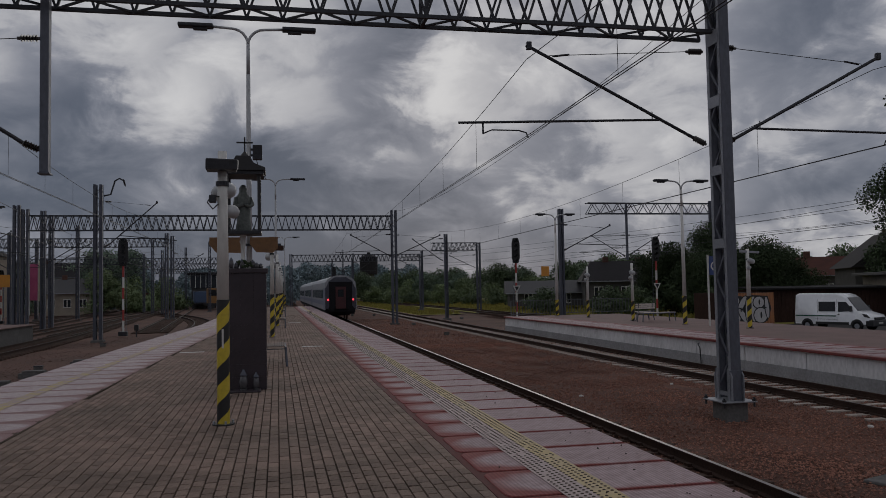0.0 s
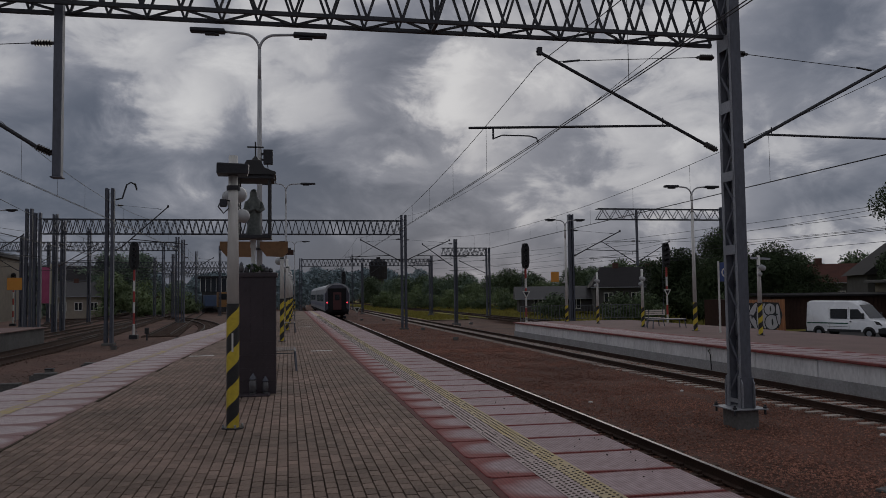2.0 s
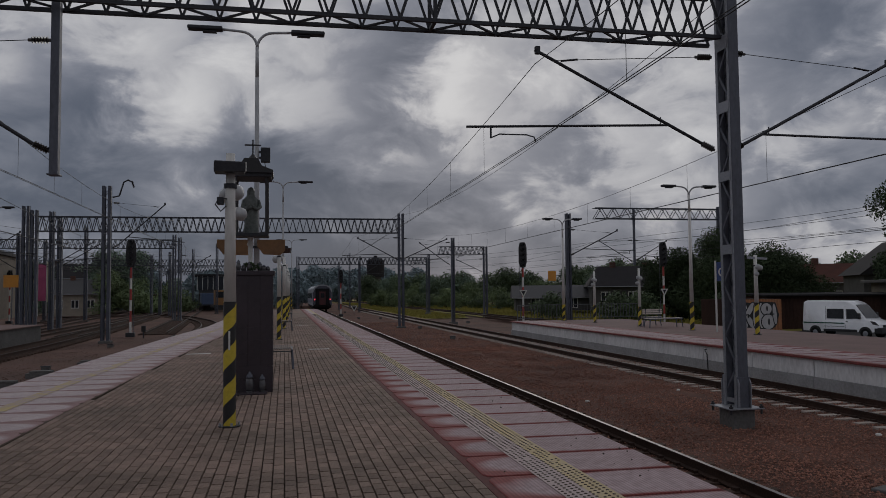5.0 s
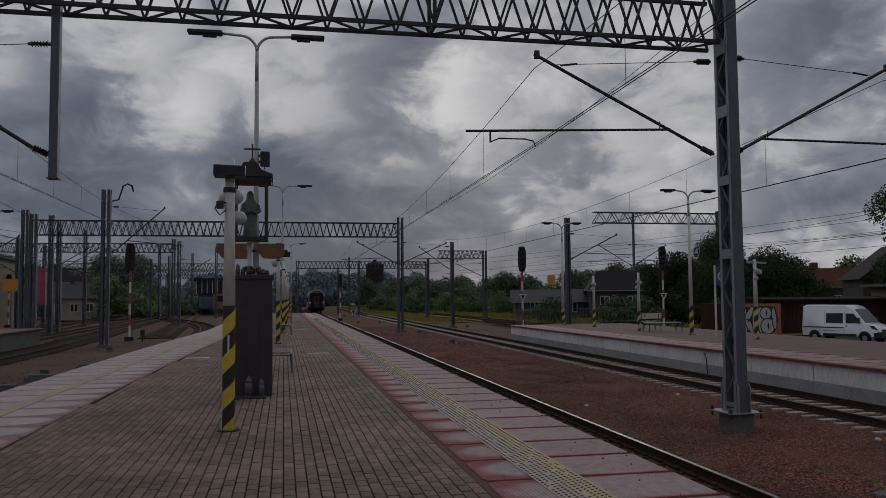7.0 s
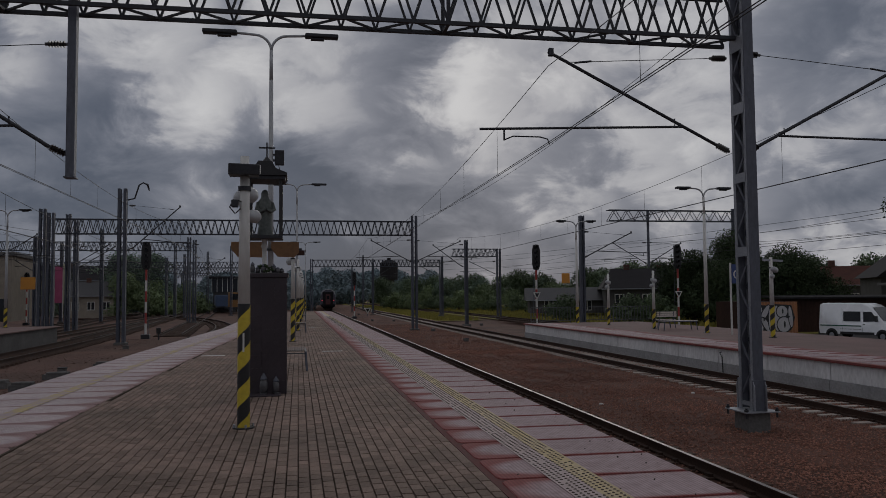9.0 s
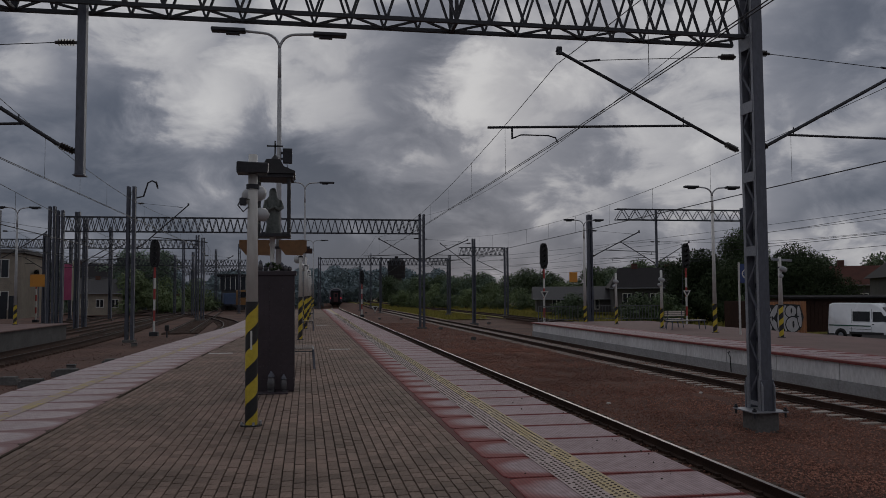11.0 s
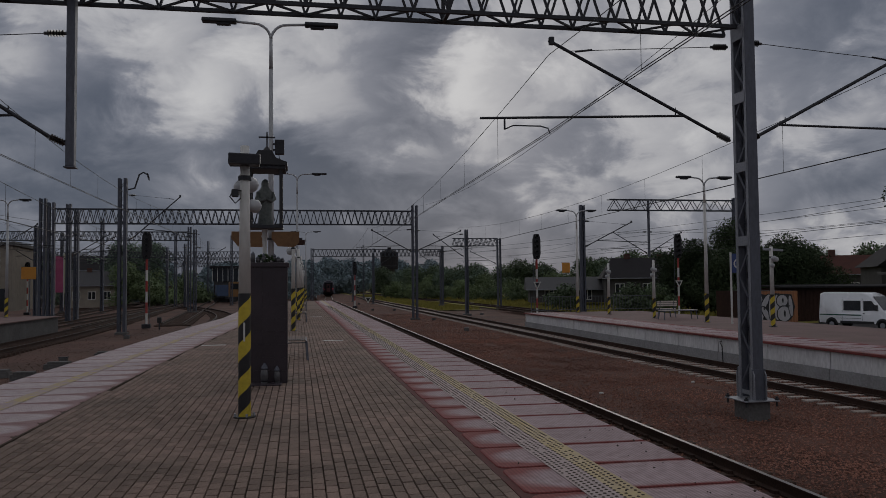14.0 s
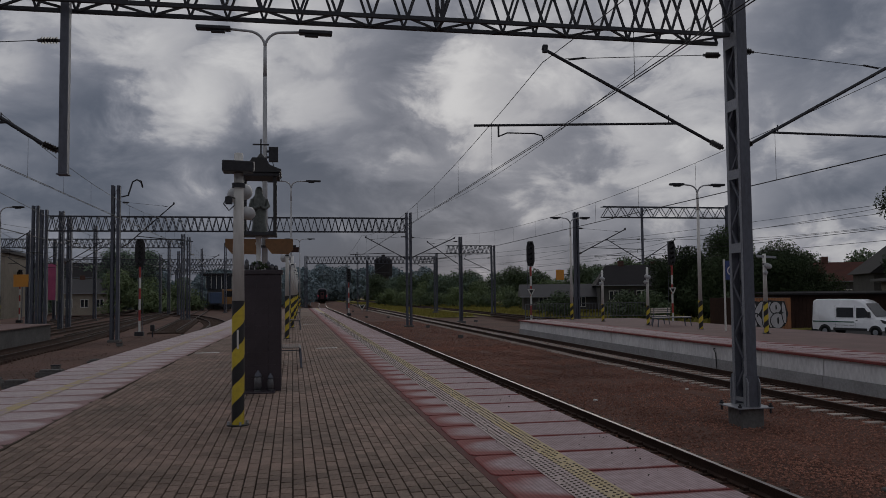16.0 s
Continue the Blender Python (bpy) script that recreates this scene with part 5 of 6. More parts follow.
def van(x, y, z, rz):
    """A long high-roofed panel van; its nose points along -y."""
    t = thing("panel_van", x, y, z, "white high-roofed panel van with a dark green stripe", "van", rz=rz)
    L, W, H = 5.6, 2.05, 2.62
    side = [(0.0, 0.45), (0.02, 0.95), (0.14, 1.10), (0.95, 1.32), (1.75, 2.28), (2.05, 2.48), (2.5, 2.60), (5.3, 2.62), (5.55, 2.5), (5.62, 0.9), (5.58, 0.42)]
    bm = B()
    cols = []
    for s, f in ((-1, 1.0), (-0.86, 1.0), (0.86, 1.0), (1, 1.0)):
        col = []
        for a, b in side:
            inset = 0.0 if abs(s) < 1 else 0.10 * max(0, (b - 1.2) / 1.4) ** 1.5
            drop = 0.10 if abs(s) == 1 and b > 2.2 else 0.0
            bow = 0.12 * (1 - abs(s)) if a < 1 else 0.0
            col.append(bm.verts.new((s * W / 2 - math.copysign(inset, s), a - L / 2 - bow + (0.12 if abs(s) == 1 and a < 0.3 else 0), b - drop)))
        cols.append(col)
    n = len(side)
    for p, q in zip(cols, cols[1:]):
        for i in range(n - 1):
            bm.faces.new((p[i], q[i], q[i + 1], p[i + 1]))
    bm.faces.new(cols[0])
    bm.faces.new(cols[-1][::-1])
    bmesh.ops.recalc_face_normals(bm, faces=bm.faces)
    body = part("body", bm, "van_white", t, "white painted body", True)
    for e in [e for e in body.data.edges]:
        e.use_edge_sharp = False
    y0 = -L / 2
    for s in (-1, 1):
        xs = s * (W / 2 + 0.004)
        fl = lambda poly, d=0.008: prism(B(), poly, lambda a, b: (xs - (0.006 if s > 0 else 0.002) - s * 0.10 * max(0, (b - 1.2) / 1.4) ** 1.5, y0 + a, b), (d * s, 0, 0))
        part("door_window", fl([(1.22, 1.38), (1.72, 2.02), (2.30, 2.02), (2.30, 1.32)], 0.012), "van_glass", t, "dark cab side window")
        part("side_window", fl([(2.50, 1.34), (2.50, 2.03), (3.75, 2.03), (3.75, 1.34)], 0.012), "van_glass", t, "dark rear side window")
        part("stripe", fl([(2.45, 0.98), (5.55, 0.98), (5.55, 1.06), (2.45, 1.06)]), "green_stripe", t)
        part("sill_trim", fl([(1.55, 0.42), (4.0, 0.42), (4.0, 0.60), (1.55, 0.60)], 0.02), "plastic", t)
        part("rub_strip", fl([(2.45, 0.78), (4.0, 0.78), (4.0, 0.80), (2.45, 0.80)], 0.012), "plastic", t)
        for dy in (2.38, 3.84):
            part("door_gap", fl([(dy, 0.62), (dy + 0.015, 0.62), (dy + 0.015, 2.2), (dy, 2.2)], 0.006), "plastic", t)
        part("handle", fl([(2.20, 1.12), (2.33, 1.12), (2.33, 1.18), (2.20, 1.18)], 0.03), "plastic", t)
        part("mirror", box(B(), s * (W / 2 + 0.02) if s > 0 else -W / 2 - 0.26, y0 + 1.25, 1.35, W / 2 + 0.26 if s > 0 else -W / 2 - 0.02, y0 + 1.37, 1.75, 0.03), "plastic", t)
        for wy in (0.98, 4.65):
            part("wheel_arch", prism(B(), [(wy + 0.46 * math.cos(radians(a)), 0.36 + 0.46 * math.sin(radians(a))) for a in range(0, 181, 18)], lambda a, b: (xs - s * 0.01, y0 + a, b), (0.016 * s, 0, 0)), "plastic", t)
            wh = part("wheel", rod(B(), (s * (W / 2 - 0.22), y0 + wy, 0.34), (s * (W / 2 + 0.018), y0 + wy, 0.34), 0.34, None, 24), "tyre", t, "black tyre")
            part("rim", rod(B(), (s * (W / 2 + 0.012), y0 + wy, 0.34), (s * (W / 2 + 0.028), y0 + wy, 0.34), 0.20, 0.16, 16), "steel_light", wh)
        part("headlight", prism(B(), [(0.05, 0.92), (0.28, 1.16), (0.62, 1.22), (0.45, 0.98)], lambda a, b: (s * (W / 2 - 0.02), y0 + a, b), (0.03 * s, 0, 0)), "glass_jar", t, "clear headlight")
    ws = prism(B(), [(-0.86, 0), (0.86, 0), (0.74, 1.16), (-0.74, 1.16)], lambda a, b: (a, y0 + 0.98 + b * 0.66, 1.40 + b * 0.785), (0, -0.02, 0.02))
    part("windscreen", ws, "van_glass", t, "dark raked windscreen")
    part("bumper", box(B(), -W / 2 - 0.01, y0 - 0.13, 0.32, W / 2 + 0.01, y0 + 0.4, 0.78, 0.08), "plastic", t)
    part("grille", box(B(), -0.6, y0 - 0.128, 0.80, 0.6, y0 + 0.05, 0.95, 0.02), "plastic", t)
    part("plate_bar", box(B(), -0.26, y0 - 0.15, 0.50, 0.26, y0 - 0.12, 0.61), "white", t)
    part("rear_bumper", box(B(), -W / 2, y0 + L - 0.05, 0.35, W / 2, y0 + L + 0.1, 0.6, 0.03), "plastic", t)
    return t


van(36.3, 46.5, -1.41, 22).scale = (0.92, 0.92, 0.92)

# painted corrugated container wall
gm = pose(35.35, 53.7, -1.42, 0, 0, 8) @ Matrix.Scale(1.43, 4)
t = thing("graffiti_container", 0, 0, 0, "orange corrugated container with pale graffiti", "container")
t.matrix_basis = gm
bm = B()
n = 34
pr = []
for i in range(n + 1):
    xx = -2.4 + i * 3.2 / n
    pr.append((xx, 0.04 if i % 2 else 0.0))
lo = [bm.verts.new((a, b, 0.0)) for a, b in pr]
hi = [bm.verts.new((a, b, 1.72)) for a, b in pr]
for i in range(n):
    bm.faces.new((lo[i], lo[i + 1], hi[i + 1], hi[i]))
part("corrugated_front", bm, "graffiti_orange", t, "orange corrugated sheet")
part("container_body", box(B(), -2.4, 0.045, 0.0, 0.8, 2.4, 1.74, 0.01), "brown_shed", t)
for pts, mt in (([(-1.75, 0.2), (-0.95, 0.15), (-0.85, 1.5), (-1.7, 1.6)], "black"), ([(-0.86, 0.15), (0.35, 0.25), (0.62, 0.9), (0.4, 1.55), (-0.8, 1.62)], "black")):
    part("graffiti_outline", prism(B(), pts, lambda a, b: (a, -0.012, b), (0, 0.008, 0)), mt, t)


def blob(cx, cz, rx, rz, turn=0, k=14):
    return [(cx + rx * math.cos(2 * math.pi * i / k) * math.cos(turn) - rz * math.sin(2 * math.pi * i / k) * math.sin(turn),
             cz + rx * math.cos(2 * math.pi * i / k) * math.sin(turn) + rz * math.sin(2 * math.pi * i / k) * math.cos(turn)) for i in range(k)]


for i, (cx, cz, rx, rz, tn) in enumerate(((-1.52, 0.88, 0.15, 0.66, 0.05), (-1.25, 1.18, 0.15, 0.44, -0.6), (-1.22, 0.55, 0.15, 0.44, 0.6), (-0.92, 0.9, 0.13, 0.62, -0.05),
                                        (-0.55, 0.88, 0.17, 0.66, 0.02), (-0.22, 1.22, 0.34, 0.30, 0), (-0.12, 0.55, 0.42, 0.38, 0), (0.30, 0.95, 0.12, 0.55, 0.1))):
    part("graffiti_outline", prism(B(), blob(cx, cz, rx + 0.06, rz + 0.06, tn), lambda a, b: (a, -0.018 - 0.006 * i, b), (0, 0.004, 0)), "black", t)
    part("graffiti_stroke", prism(B(), blob(cx, cz, rx, rz, tn), lambda a, b: (a, -0.021 - 0.006 * i, b), (0, 0.004, 0)), "graffiti_white", t)
for i, (cx, cz, rx, rz) in enumerate(((-0.20, 1.24, 0.05, 0.14), (-0.10, 0.56, 0.06, 0.18), (-1.38, 0.87, 0.04, 0.12), (0.12, 0.95, 0.14, 0.035), (-0.75, 0.9, 0.025, 0.5))):
    part("graffiti_eye", prism(B(), blob(cx, cz, rx, rz), lambda a, b: (a, -0.075 - 0.003 * i, b), (0, 0.003, 0)), "black", t)

# dark board shed behind the van
t = thing("board_shed", 38.9, 56.4, -1.42, "long low shed of dark brown boards", "shed", rz=-12)
t.scale = (1.5, 1.5, 1.35)
part("shed_body", box(B(), -1.2, 0.03, 0, 7.4, 3.0, 1.95), "brown_shed", t)
for i in range(43):
    x0 = -1.2 + i * 0.2
    part("board", box(B(), x0 + 0.005, 0.0, 0, x0 + 0.19, 0.028, 1.93), "brown_shed", t)
part("shed_roof", box(B(), -1.4, -0.25, 1.96, 7.6, 3.2, 2.06, 0.01, pose(0, 0, 0, 1.5, 0, 0)), "roof_dark", t)

t = thing("garage", 47.6, 52.4, -1.42, "pale plastered garage with a flat roof", "garage", rz=-25)
t.scale = (1.5, 1.5, 1.35)
part("garage_wall", box(B(), -0.9, 0, 0, 6, 6, 2.7), "plaster", t)
part("garage_roof", box(B(), -1.4, -0.45, 2.7, 6.4, 6.4, 2.88, 0.02), "roof_grey", t)


def house(x, y, z, w, d, h, roof, wall, roof_mat, label, rz=0.0, windows=(2, 1), chimneys=((0.2, 0.8),), hip=0.0):
    t = thing("house", x, y, z, label, "house", "houses round the station", rz=rz)
    part("wall", box(B(), -w / 2, -d / 2, 0, w / 2, d / 2, h), wall, t)
    bm = B()
    o = 0.5
    ridge = max(0.01, w / 2 + o - hip)
    v = [bm.verts.new(p) for p in ((-w / 2 - o, -d / 2 - o, h - 0.1), (w / 2 + o, -d / 2 - o, h - 0.1), (w / 2 + o, d / 2 + o, h - 0.1), (-w / 2 - o, d / 2 + o, h - 0.1),
                                   (-ridge, 0, h + roof), (ridge, 0, h + roof))]
    for f in ((0, 1, 5, 4), (2, 3, 4, 5), (1, 2, 5), (3, 0, 4), (3, 2, 1, 0)):
        bm.faces.new([v[i] for i in f])
    rf = part("roof", bm, roof_mat, t)
    part("gutter", box(B(), -w / 2 - o, -d / 2 - o - 0.06, h - 0.16, w / 2 + o, -d / 2 - o + 0.04, h - 0.06), "steel_light", t)
    for fx, hh in chimneys:
        cx = -w / 2 + fx * w
        part("chimney", box(B(), cx - 0.35, -0.3, h + roof * 0.55, cx + 0.35, 0.3, h + roof + hh, 0.02), "brick_dark", rf)
    nx, nz = windows
    for k in range(nz):
        for i in range(nx):
            cx, cz = -w / 2 + w * (i + 0.5) / nx, h * (k + 0.5) / nz + 0.1
            wd = part("window", box(B(), cx - 0.55, -d / 2 - 0.03, cz - 0.65, cx + 0.55, -d / 2 + 0.05, cz + 0.65), "white", t)
            for s in (-1, 1):
                part("pane", box(B(), cx + s * 0.27 - 0.21, -d / 2 - 0.045, cz - 0.55, cx + s * 0.27 + 0.21, -d / 2 - 0.025, cz + 0.55), "pane", wd)
    return t


house(66.1, 88, -1.0, 5.7, 7, 3.6, 2.3, "plaster_dark", "roof_red", "low house with a dull red tiled roof", -20, (3, 1), ((0.25, 0.7),))
house(60.4, 70, -1.0, 8, 8, 4.2, 3.4, "plaster_dark", "roof_dark", "dark house with a steep roof beside the trees", 65, (2, 1), ((0.5, 0.4),))
house(41.5, 92, -0.5, 9.5, 9, 2.9, 2.4, "plaster_dark", "roof_dark", "dark house with a broad grey roof and chimneys", -18, (3, 1), ((0.3, 0.5), (0.72, 0.4)), 1.5)
house(34, 99, -0.6, 9.5, 7, 1.7, 1.5, "plaster_dark", "roof_grey", "low outbuilding with a grey sheet roof", -14, (2, 1), (), 0.0)
house(46, 84, -0.6, 6, 6, 1.6, 1.2, "plaster_dark", "roof_grey", "low outbuilding with a grey roof", -18, (2, 1), ())
house(66, 118, -0.5, 14, 10, 3.4, 3.0, "plaster_dark", "roof_dark", "distant dark house among trees", -25, (3, 1), ((0.5, 0.6),))
house(-31.5, 133, -1.2, 6.5, 7, 3.4, 2.2, "plaster", "roof_grey", "pale house with a dark roof behind the yard", 8, (3, 1), ((0.4, 0.5),))
house(-38, 150, -0.6, 12, 9, 5.5, 2.6, "plaster", "roof_dark", "distant dark house behind the yard", 10, (3, 2), ((0.4, 0.5),))

# station building and banners on the far left
t = thing("station_building", -36.5, 86, -0.5, "beige flat-roofed station building", "building", rz=6)
part("wall", box(B(), -9, 0, 0, 8.2, 12, 6.6), "plaster", t)
part("cornice", box(B(), -9.3, -0.3, 6.6, 8.5, 12.3, 7.0, 0.05), "concrete_dark", t)
for i in range(5):
    for z0 in (0.9, 4.1):
        wx = -7.6 + i * 3.3
        wd = part("window", box(B(), wx, -0.04, z0, wx + 1.5, 0.04, z0 + 1.9), "white", t)
        for s in (0, 1):
            part("pane", box(B(), wx + 0.08 + s * 0.71, -0.06, z0 + 0.08, wx + 0.71 + s * 0.71, -0.03, z0 + 1.82), "pane", wd)
for i in range(3):
    part("door", box(B(), 5.2 + i * 0.95, -0.05, 0, 6.0 + i * 0.95, 0.05, 2.3), "pane", t)
t = thing("banner_stand", -26.6, 97.4, -0.4, "tall pink and cream banners on a frame", "banner")
part("pink_banner", box(B(), -0.62, -0.03, 1.7, 0.18, 0.03, 5.8, 0.01), "pink", t)
part("cream_banner", box(B(), 0.28, -0.03, 1.6, 0.98, 0.03, 6.1, 0.01), "cream", t)
part("white_banner", box(B(), 1.35, -0.03, 2.6, 1.85, 0.03, 6.1, 0.01), "white", t, "narrow white banner")
for x in (-0.66, 0.23, 1.04, 1.90):
    part("banner_pole", rod(B(), (x, 0, 0), (x, 0, 6.2), 0.035), "white", t)
t = thing("yellow_sign", -24.9, 81.0, -0.3, "square yellow sign board on a post", "sign")
part("board", box(B(), -0.75, -0.03, 2.95, 0.55, 0.03, 4.1, 0.01), "orange_sign", t)
part("post", rod(B(), (0, 0.06, 0), (0, 0.06, 4.1), 0.04), "steel", t)
t = thing("yellow_sign", 17.55, 50.1, RZ, "small yellow sign on the lamp", "sign")
part("board", box(B(), -0.62, -0.16, 2.6, -0.08, -0.12, 3.25, 0.01), "orange_sign", t)
part("bracket", bar(B(), (-0.3, -0.1, 2.95), (0.42, -0.1, 2.95), 0.04), "steel_dark", t)

# signal box and yard machine
t = thing("signal_box", -13.7, 157, -1.2, "two-storey signal box with a glazed upper room", "building", rz=4)
part("lower_wall", box(B(), -2.1, 0, 0, 2.1, 6, 4.0), "plaster_dark", t)
part("upper_room", box(B(), -2.4, -0.3, 4.0, 2.4, 6.3, 6.5), "pane", t)
part("roof", box(B(), -2.9, -0.8, 6.5, 2.9, 6.8, 6.9, 0.03), "roof_dark", t)
for i in range(6):
    part("mullion", box(B(), -2.4 + i * 0.95, -0.36, 4.0, -2.3 + i * 0.95, -0.3, 6.5), "white", t)
t = thing("track_machine", -10.4, 142, -0.9, "dull yellow track machine parked in the yard", "rail vehicle", rz=10)
part("cab", box(B(), -1.2, 0, 0.9, 1.2, 3, 3.5, 0.1), "loco_yellow", t)
part("deck", box(B(), -1.3, 0, 0.5, 1.3, 9, 0.95, 0.03), "steel_dark", t)
part("windscreen", box(B(), -1.0, -0.03, 2.2, 1.0, 0.02, 3.2), "van_glass", t)
for s in (-0.75, 0.75):
    for yy in (1.5, 7.5):
        part("wheel", rod(B(), (s - 0.06, yy, 0.42), (s + 0.06, yy, 0.42), 0.42, None, 16), "rail_side", t)
for x, y, lab, mt in ((-23.7, 168, "dark freight wagon standing in the yard", "steel_dark"), (-27.2, 172, "reddish freight wagon standing in the yard", "brick_dark"), (-13.2, 150, "dull blue freight wagon standing in the yard", "dull_blue")):
    t = thing("freight_wagon", x, y, -0.9, lab, "rail vehicle", "wagons in the yard", rz=8)
    part("body", box(B(), -1.4, 0, 1.0, 1.4, 12, 3.0, 0.05), mt, t)
    part("frame", box(B(), -1.2, 0, 0.7, 1.2, 12, 1.0), "steel_dark", t)
    for s in (-0.75, 0.75):
        for yy in (2, 10):
            part("wheel", rod(B(), (s - 0.06, yy, 0.45), (s + 0.06, yy, 0.45), 0.45, None, 14), "rail_side", t)

# water tower
t = thing("water_tower", 29.2, 260, -1.0, "old dark railway water tower", "water tower")
part("shaft", rod(B(), (0, 0, 0), (0, 0, 8.2), 2.0, 1.75, 20), "plaster_dark", t)
part("tank", rod(B(), (0, 0, 8.0), (0, 0, 13.4), 2.85, 2.95, 20), "roof_dark", t, "dark boarded tank")
part("roof", rod(B(), (0, 0, 13.4), (0, 0, 14.5), 3.1, 0.8, 20), "roof_dark", t)
part("vent", rod(B(), (0, 0, 14.4), (0, 0, 15.1), 0.6, None, 10), "roof_dark", t)

# railing at the end of the second platform
t = thing("platform_railing", 0, 0, 0, "grey steel railing along the platform end", "railing")
pts = [(15.3, 51.6), (18.4, 52.6), (21.6, 52.8), (24.8, 52.9)]
for (a, b), (c, d) in zip(pts, pts[1:]):
    for z in (RZ + 1.0, RZ + 0.1):
        strut("rail_bar", (a, b, z), (c, d, z), 0.045, 0.045, "fence", t)
    for k in range(14):
        u = k / 14
        x, y = a + (c - a) * u, b + (d - b) * u
        strut("baluster", (x, y, RZ - 0.5 if k == 0 else RZ + 0.1), (x, y, RZ + 1.0), 0.06 if k == 0 else 0.028, 0.028, "fence", t)

# ---- plants ----
def leaf_cloud(clumps, size, seed, per, mat):
    """Many small leaf blades gathered in clumps; one mesh. clumps: centre and three radii."""
    rng = np.random.default_rng(seed)
    vs, fs = [], []
    for cx, cy, cz, rx, ry, rz in clumps:
        n = int(per * (rx * ry * rz) ** (2 / 3)) + 6
        d = rng.normal(size=(n, 3))
        d /= np.linalg.norm(d, axis=1)[:, None]
        r = rng.uniform(0.45, 1.06, n) ** 0.6
        c = np.array([cx, cy, cz]) + d * r[:, None] * np.array([rx, ry, rz])
        u = rng.normal(size=(n, 3))
        u /= np.linalg.norm(u, axis=1)[:, None]
        w = np.cross(u, d)
        w /= np.linalg.norm(w, axis=1)[:, None] + 1e-9
        s = size * rng.uniform(0.6, 1.35, n)
        for i in range(n):
            k = len(vs)
            a, b = u[i] * s[i], w[i] * s[i] * 0.55
            vs += [tuple(c[i] - a), tuple(c[i] + b), tuple(c[i] + a), tuple(c[i] - b)]
            fs.append((k, k + 1, k + 2, k + 3))
    me = bpy.data.meshes.new("leaves")
    me.from_pydata(vs, [], fs)
    me.materials.append(M[mat])
    return me


def clump_set(w, h, base, n, rng, flat=0.75):
    out = []
    for i in range(n):
        a, q = rng.uniform(0, 6.283), rng.uniform(0, 1) ** 0.6
        z = rng.uniform(0.05, 1)
        env = math.sin(math.pi * min(1, 0.18 + z * 0.78)) ** 0.6
        r = rng.uniform(0.16, 0.30) * w
        out.append((q * env * w * 0.42 * math.cos(a), q * env * w * 0.42 * math.sin(a), base + z * (h - base) * 0.88, r, r, r * flat))
    return out


TREES = {}


def tree(x, y, z, h, w, kind="leaf", variant=0, label="dense dark green tree", leaf=0.16, per=150, trunk=0.28, n=26, name="tree", group="trees round the station", rz=0):
    key = (h, w, kind, variant)
    if key not in TREES:
        rng = random.Random(variant * 31 + int(h * 10))
        t = thing(name, x, y, z, label, name, group)
        cl = clump_set(w, h, h * trunk * 0.6, n, rng)
        crown = new("crown", leaf_cloud(cl, leaf, variant + 7, per, kind))
        crown.parent = t
        bm = B()
        top = (rng.uniform(-0.3, 0.3), rng.uniform(-0.3, 0.3), h * 0.72)
        tube(bm, [(0, 0, -0.3), (0.05, 0.02, h * 0.15), (0.1, -0.05, h * 0.4), top], [0.03 * h, 0.024 * h, 0.017 * h, 0.006 * h], 8)
        for c in cl[::3]:
            tube(bm, [(0.06, 0, h * 0.25), (c[0] * 0.5, c[1] * 0.5, (h * 0.28 + c[2]) / 2), c[:3]], [0.012 * h, 0.007 * h, 0.003 * h], 5)
        part("trunk", bm, "bark", t)
        TREES[key] = t
        t.matrix_basis = pose(x, y, z, 0, 0, rz)
        return t
    t = copy_thing(TREES[key], pose(x, y, z, 0, 0, rz))
    return tagged(t, label)


# big dark trees behind the second platform
tree(39.0, 67.9, -1.1, 8.4, 7.0, variant=1, per=360, leaf=0.105, kind="leaf_dark", n=34, trunk=0.12)
tree(37.3, 71.0, -1.1, 7.2, 5.6, variant=7, per=360, leaf=0.105, kind="leaf_dark", n=30, trunk=0.12)
tree(44.0, 66.6, -1.1, 6.9, 6.6, variant=2, per=360, leaf=0.105, kind="leaf_dark", n=34, trunk=0.12)
tree(35.6, 72.0, -1.1, 6.0, 5.0, variant=3, per=360, leaf=0.105, kind="leaf_dark", n=26, trunk=0.1)
tree(48.6, 68.6, -1.1, 5.2, 6.4, variant=4, per=360, leaf=0.105, kind="leaf_dark", n=26, trunk=0.1)
tree(56.2, 58.0, -1.1, 27.0, 7.5, variant=6, per=260, leaf=0.14, kind="leaf_dark", n=60, trunk=0.25, label="very tall leafy tree beside the street")
tree(54.0, 60.6, -1.1, 12.6, 7.5, variant=5, per=300, leaf=0.13, kind="leaf_dark", n=36, trunk=0.2, label="tall leafy tree beside the garage")
# shrubs and trees along the far tracks
rng = random.Random(5)
for i in range(46):
    u = i / 45
    x = 22 + 44 * u + rng.uniform(-3, 3)
    y = 205 - 105 * u + rng.uniform(-8, 8)
    v = i % 5
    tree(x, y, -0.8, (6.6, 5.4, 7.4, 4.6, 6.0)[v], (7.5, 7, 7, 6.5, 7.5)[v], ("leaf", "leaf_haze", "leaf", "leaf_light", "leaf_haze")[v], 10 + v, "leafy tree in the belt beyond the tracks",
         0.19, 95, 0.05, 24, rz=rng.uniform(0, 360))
for i in range(40):
    u = i / 39
    x = 20 + 30 * u + rng.uniform(-2, 2)
    y = 175 - 90 * u + rng.uniform(-4, 4)
    v = i % 3
    tree(x, y, -0.8, (2.6, 2.0, 3.2)[v], (4.2, 3.6, 4.0)[v], ("leaf_light", "leaf", "leaf_light")[v], 20 + v, "low green shrub beyond the tracks", 0.15, 110, 0.05, 16, "shrub", "shrubs along the tracks",
         rng.uniform(0, 360))
